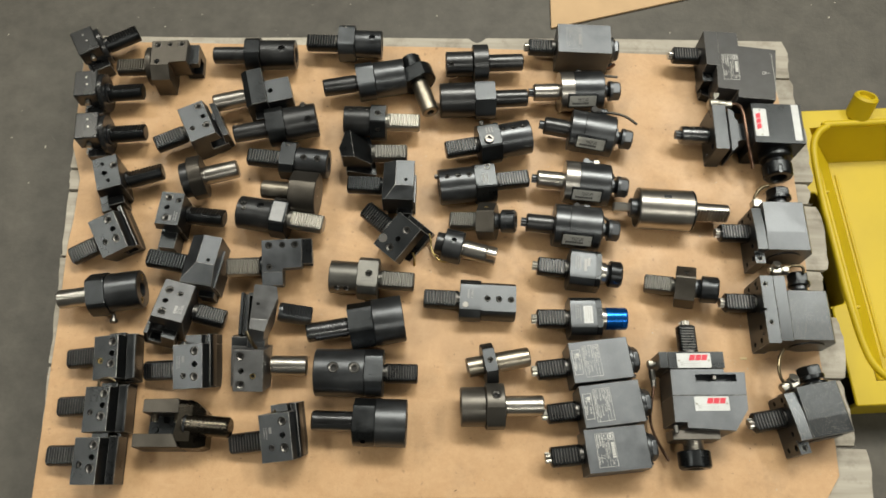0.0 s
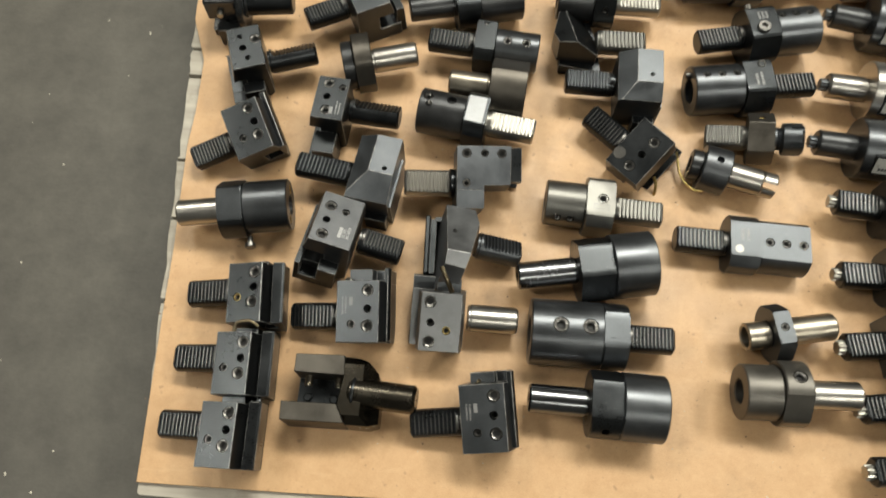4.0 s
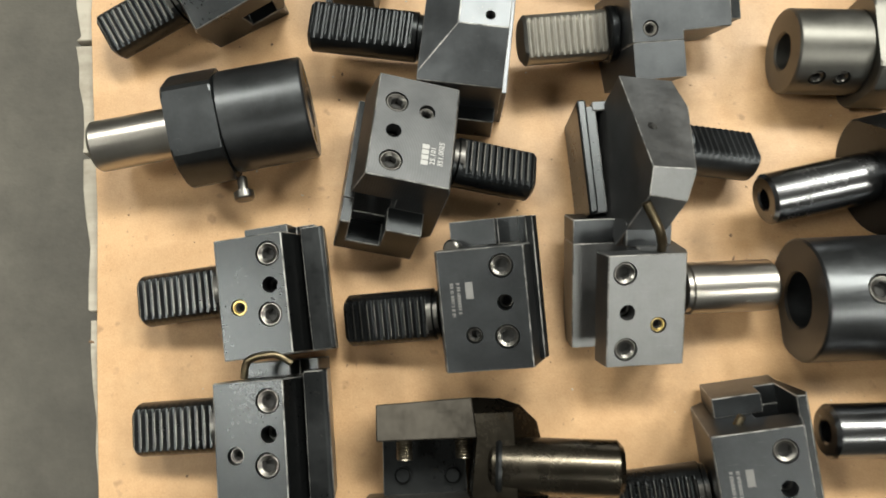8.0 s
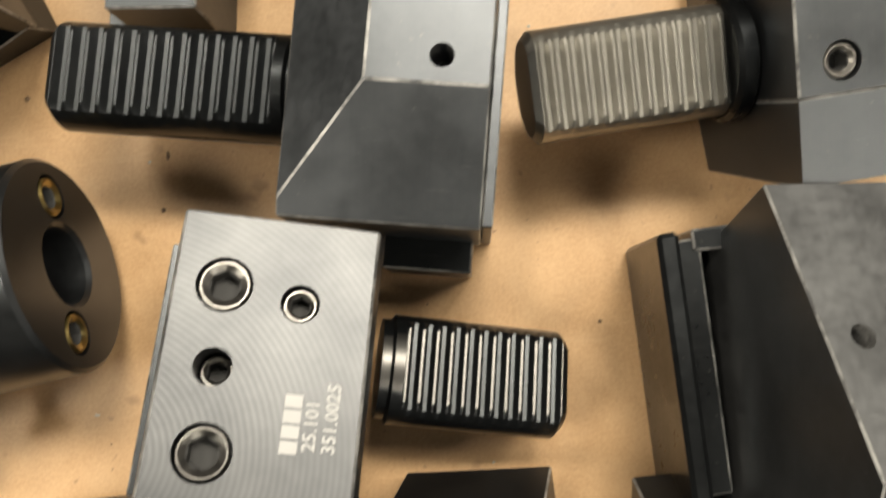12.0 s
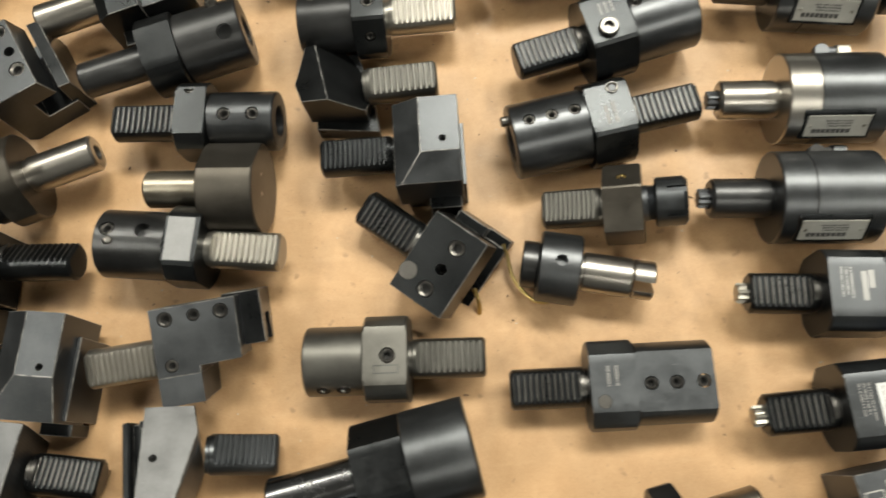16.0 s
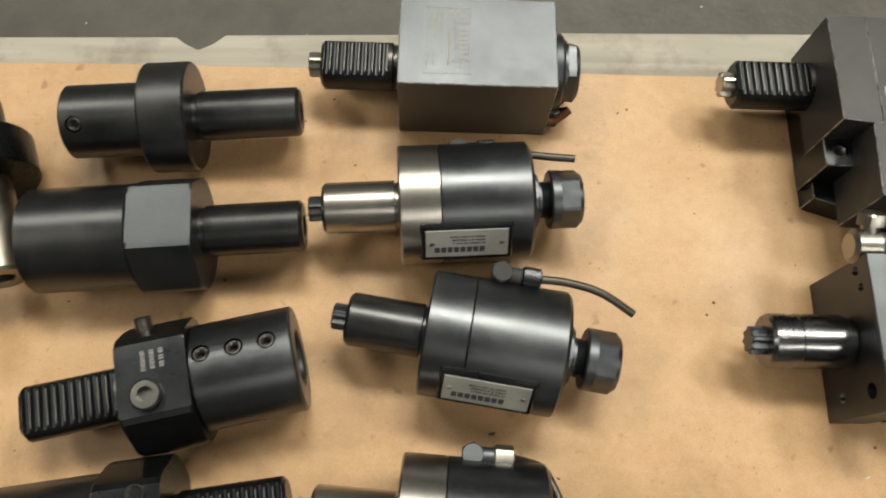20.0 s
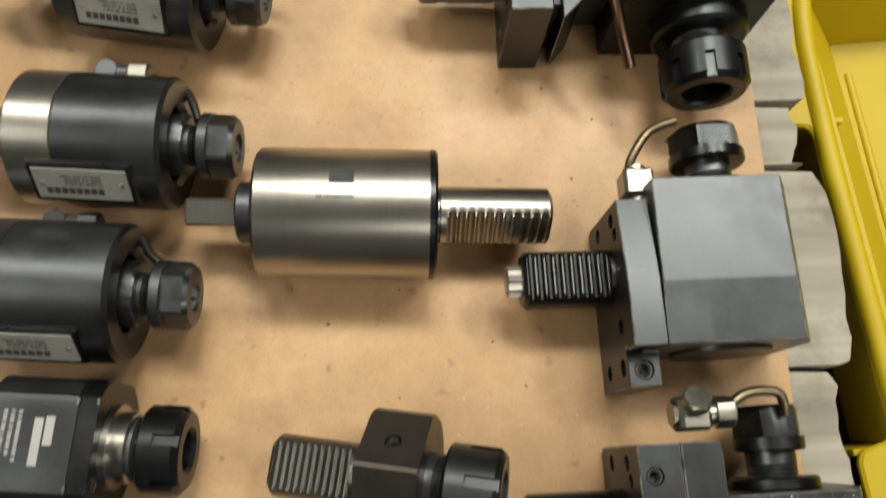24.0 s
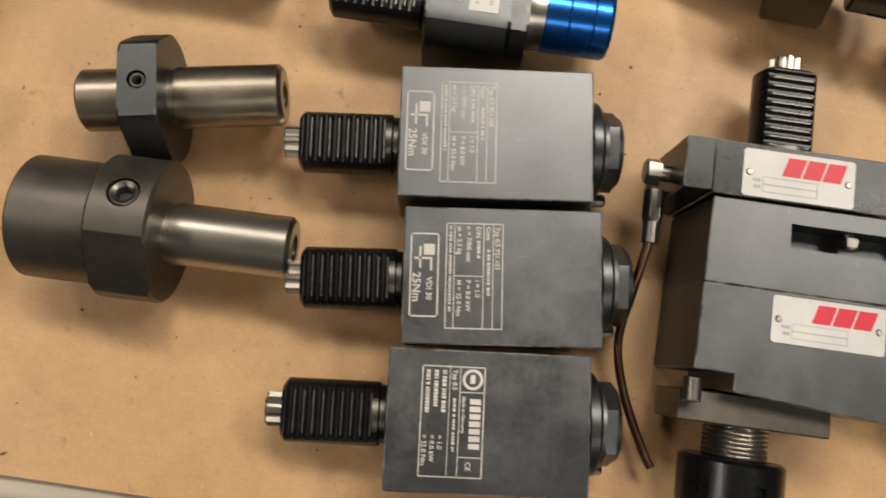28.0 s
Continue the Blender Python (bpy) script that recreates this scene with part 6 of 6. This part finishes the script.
tilted_head("grey steel live angle head with hexagon collet nut", (0.5100, 0.0440, 180.0), (4, -12, -34, 58), (-13, -90, -43, 40), 10, 64, -57, (-60, -80, 20), 0, (-12, -46, 46), 90, [(-12, -52, 46), (-9, -57, 50), (-18, -71, 52), (-27, -77, 51), (-36, -80, 50)])
tilted_head("dark angle head covered in pale metal chips, with wide plate", (0.5030, -0.0760, 180.0), (2, -18, -35, 73), (-37, -109, -12, 67), 38, 65.5, -74, (-29, -51, 17), 2000, (-28.5, -48, 56), 180, [(-48, -51, 56), (-56, -56, 56), (-66, -57, 55), (-74, -55, 54), (-77, -46, 50)], True)
tilted_head("dark angle head with pale chips and a curved tube", (0.5230, -0.2540, -168.9), (3, -14, -31, 57), (-15, -88, -37, 39), 13, 64, -60, (-46, -67, 19.5), 1300, (-22, -46, 46), 20, [(-12, -47, 45), (-8, -53, 47), (-7, -63, 49), (-9, -74, 50), (-16, -87, 49), (-28, -98, 45)])
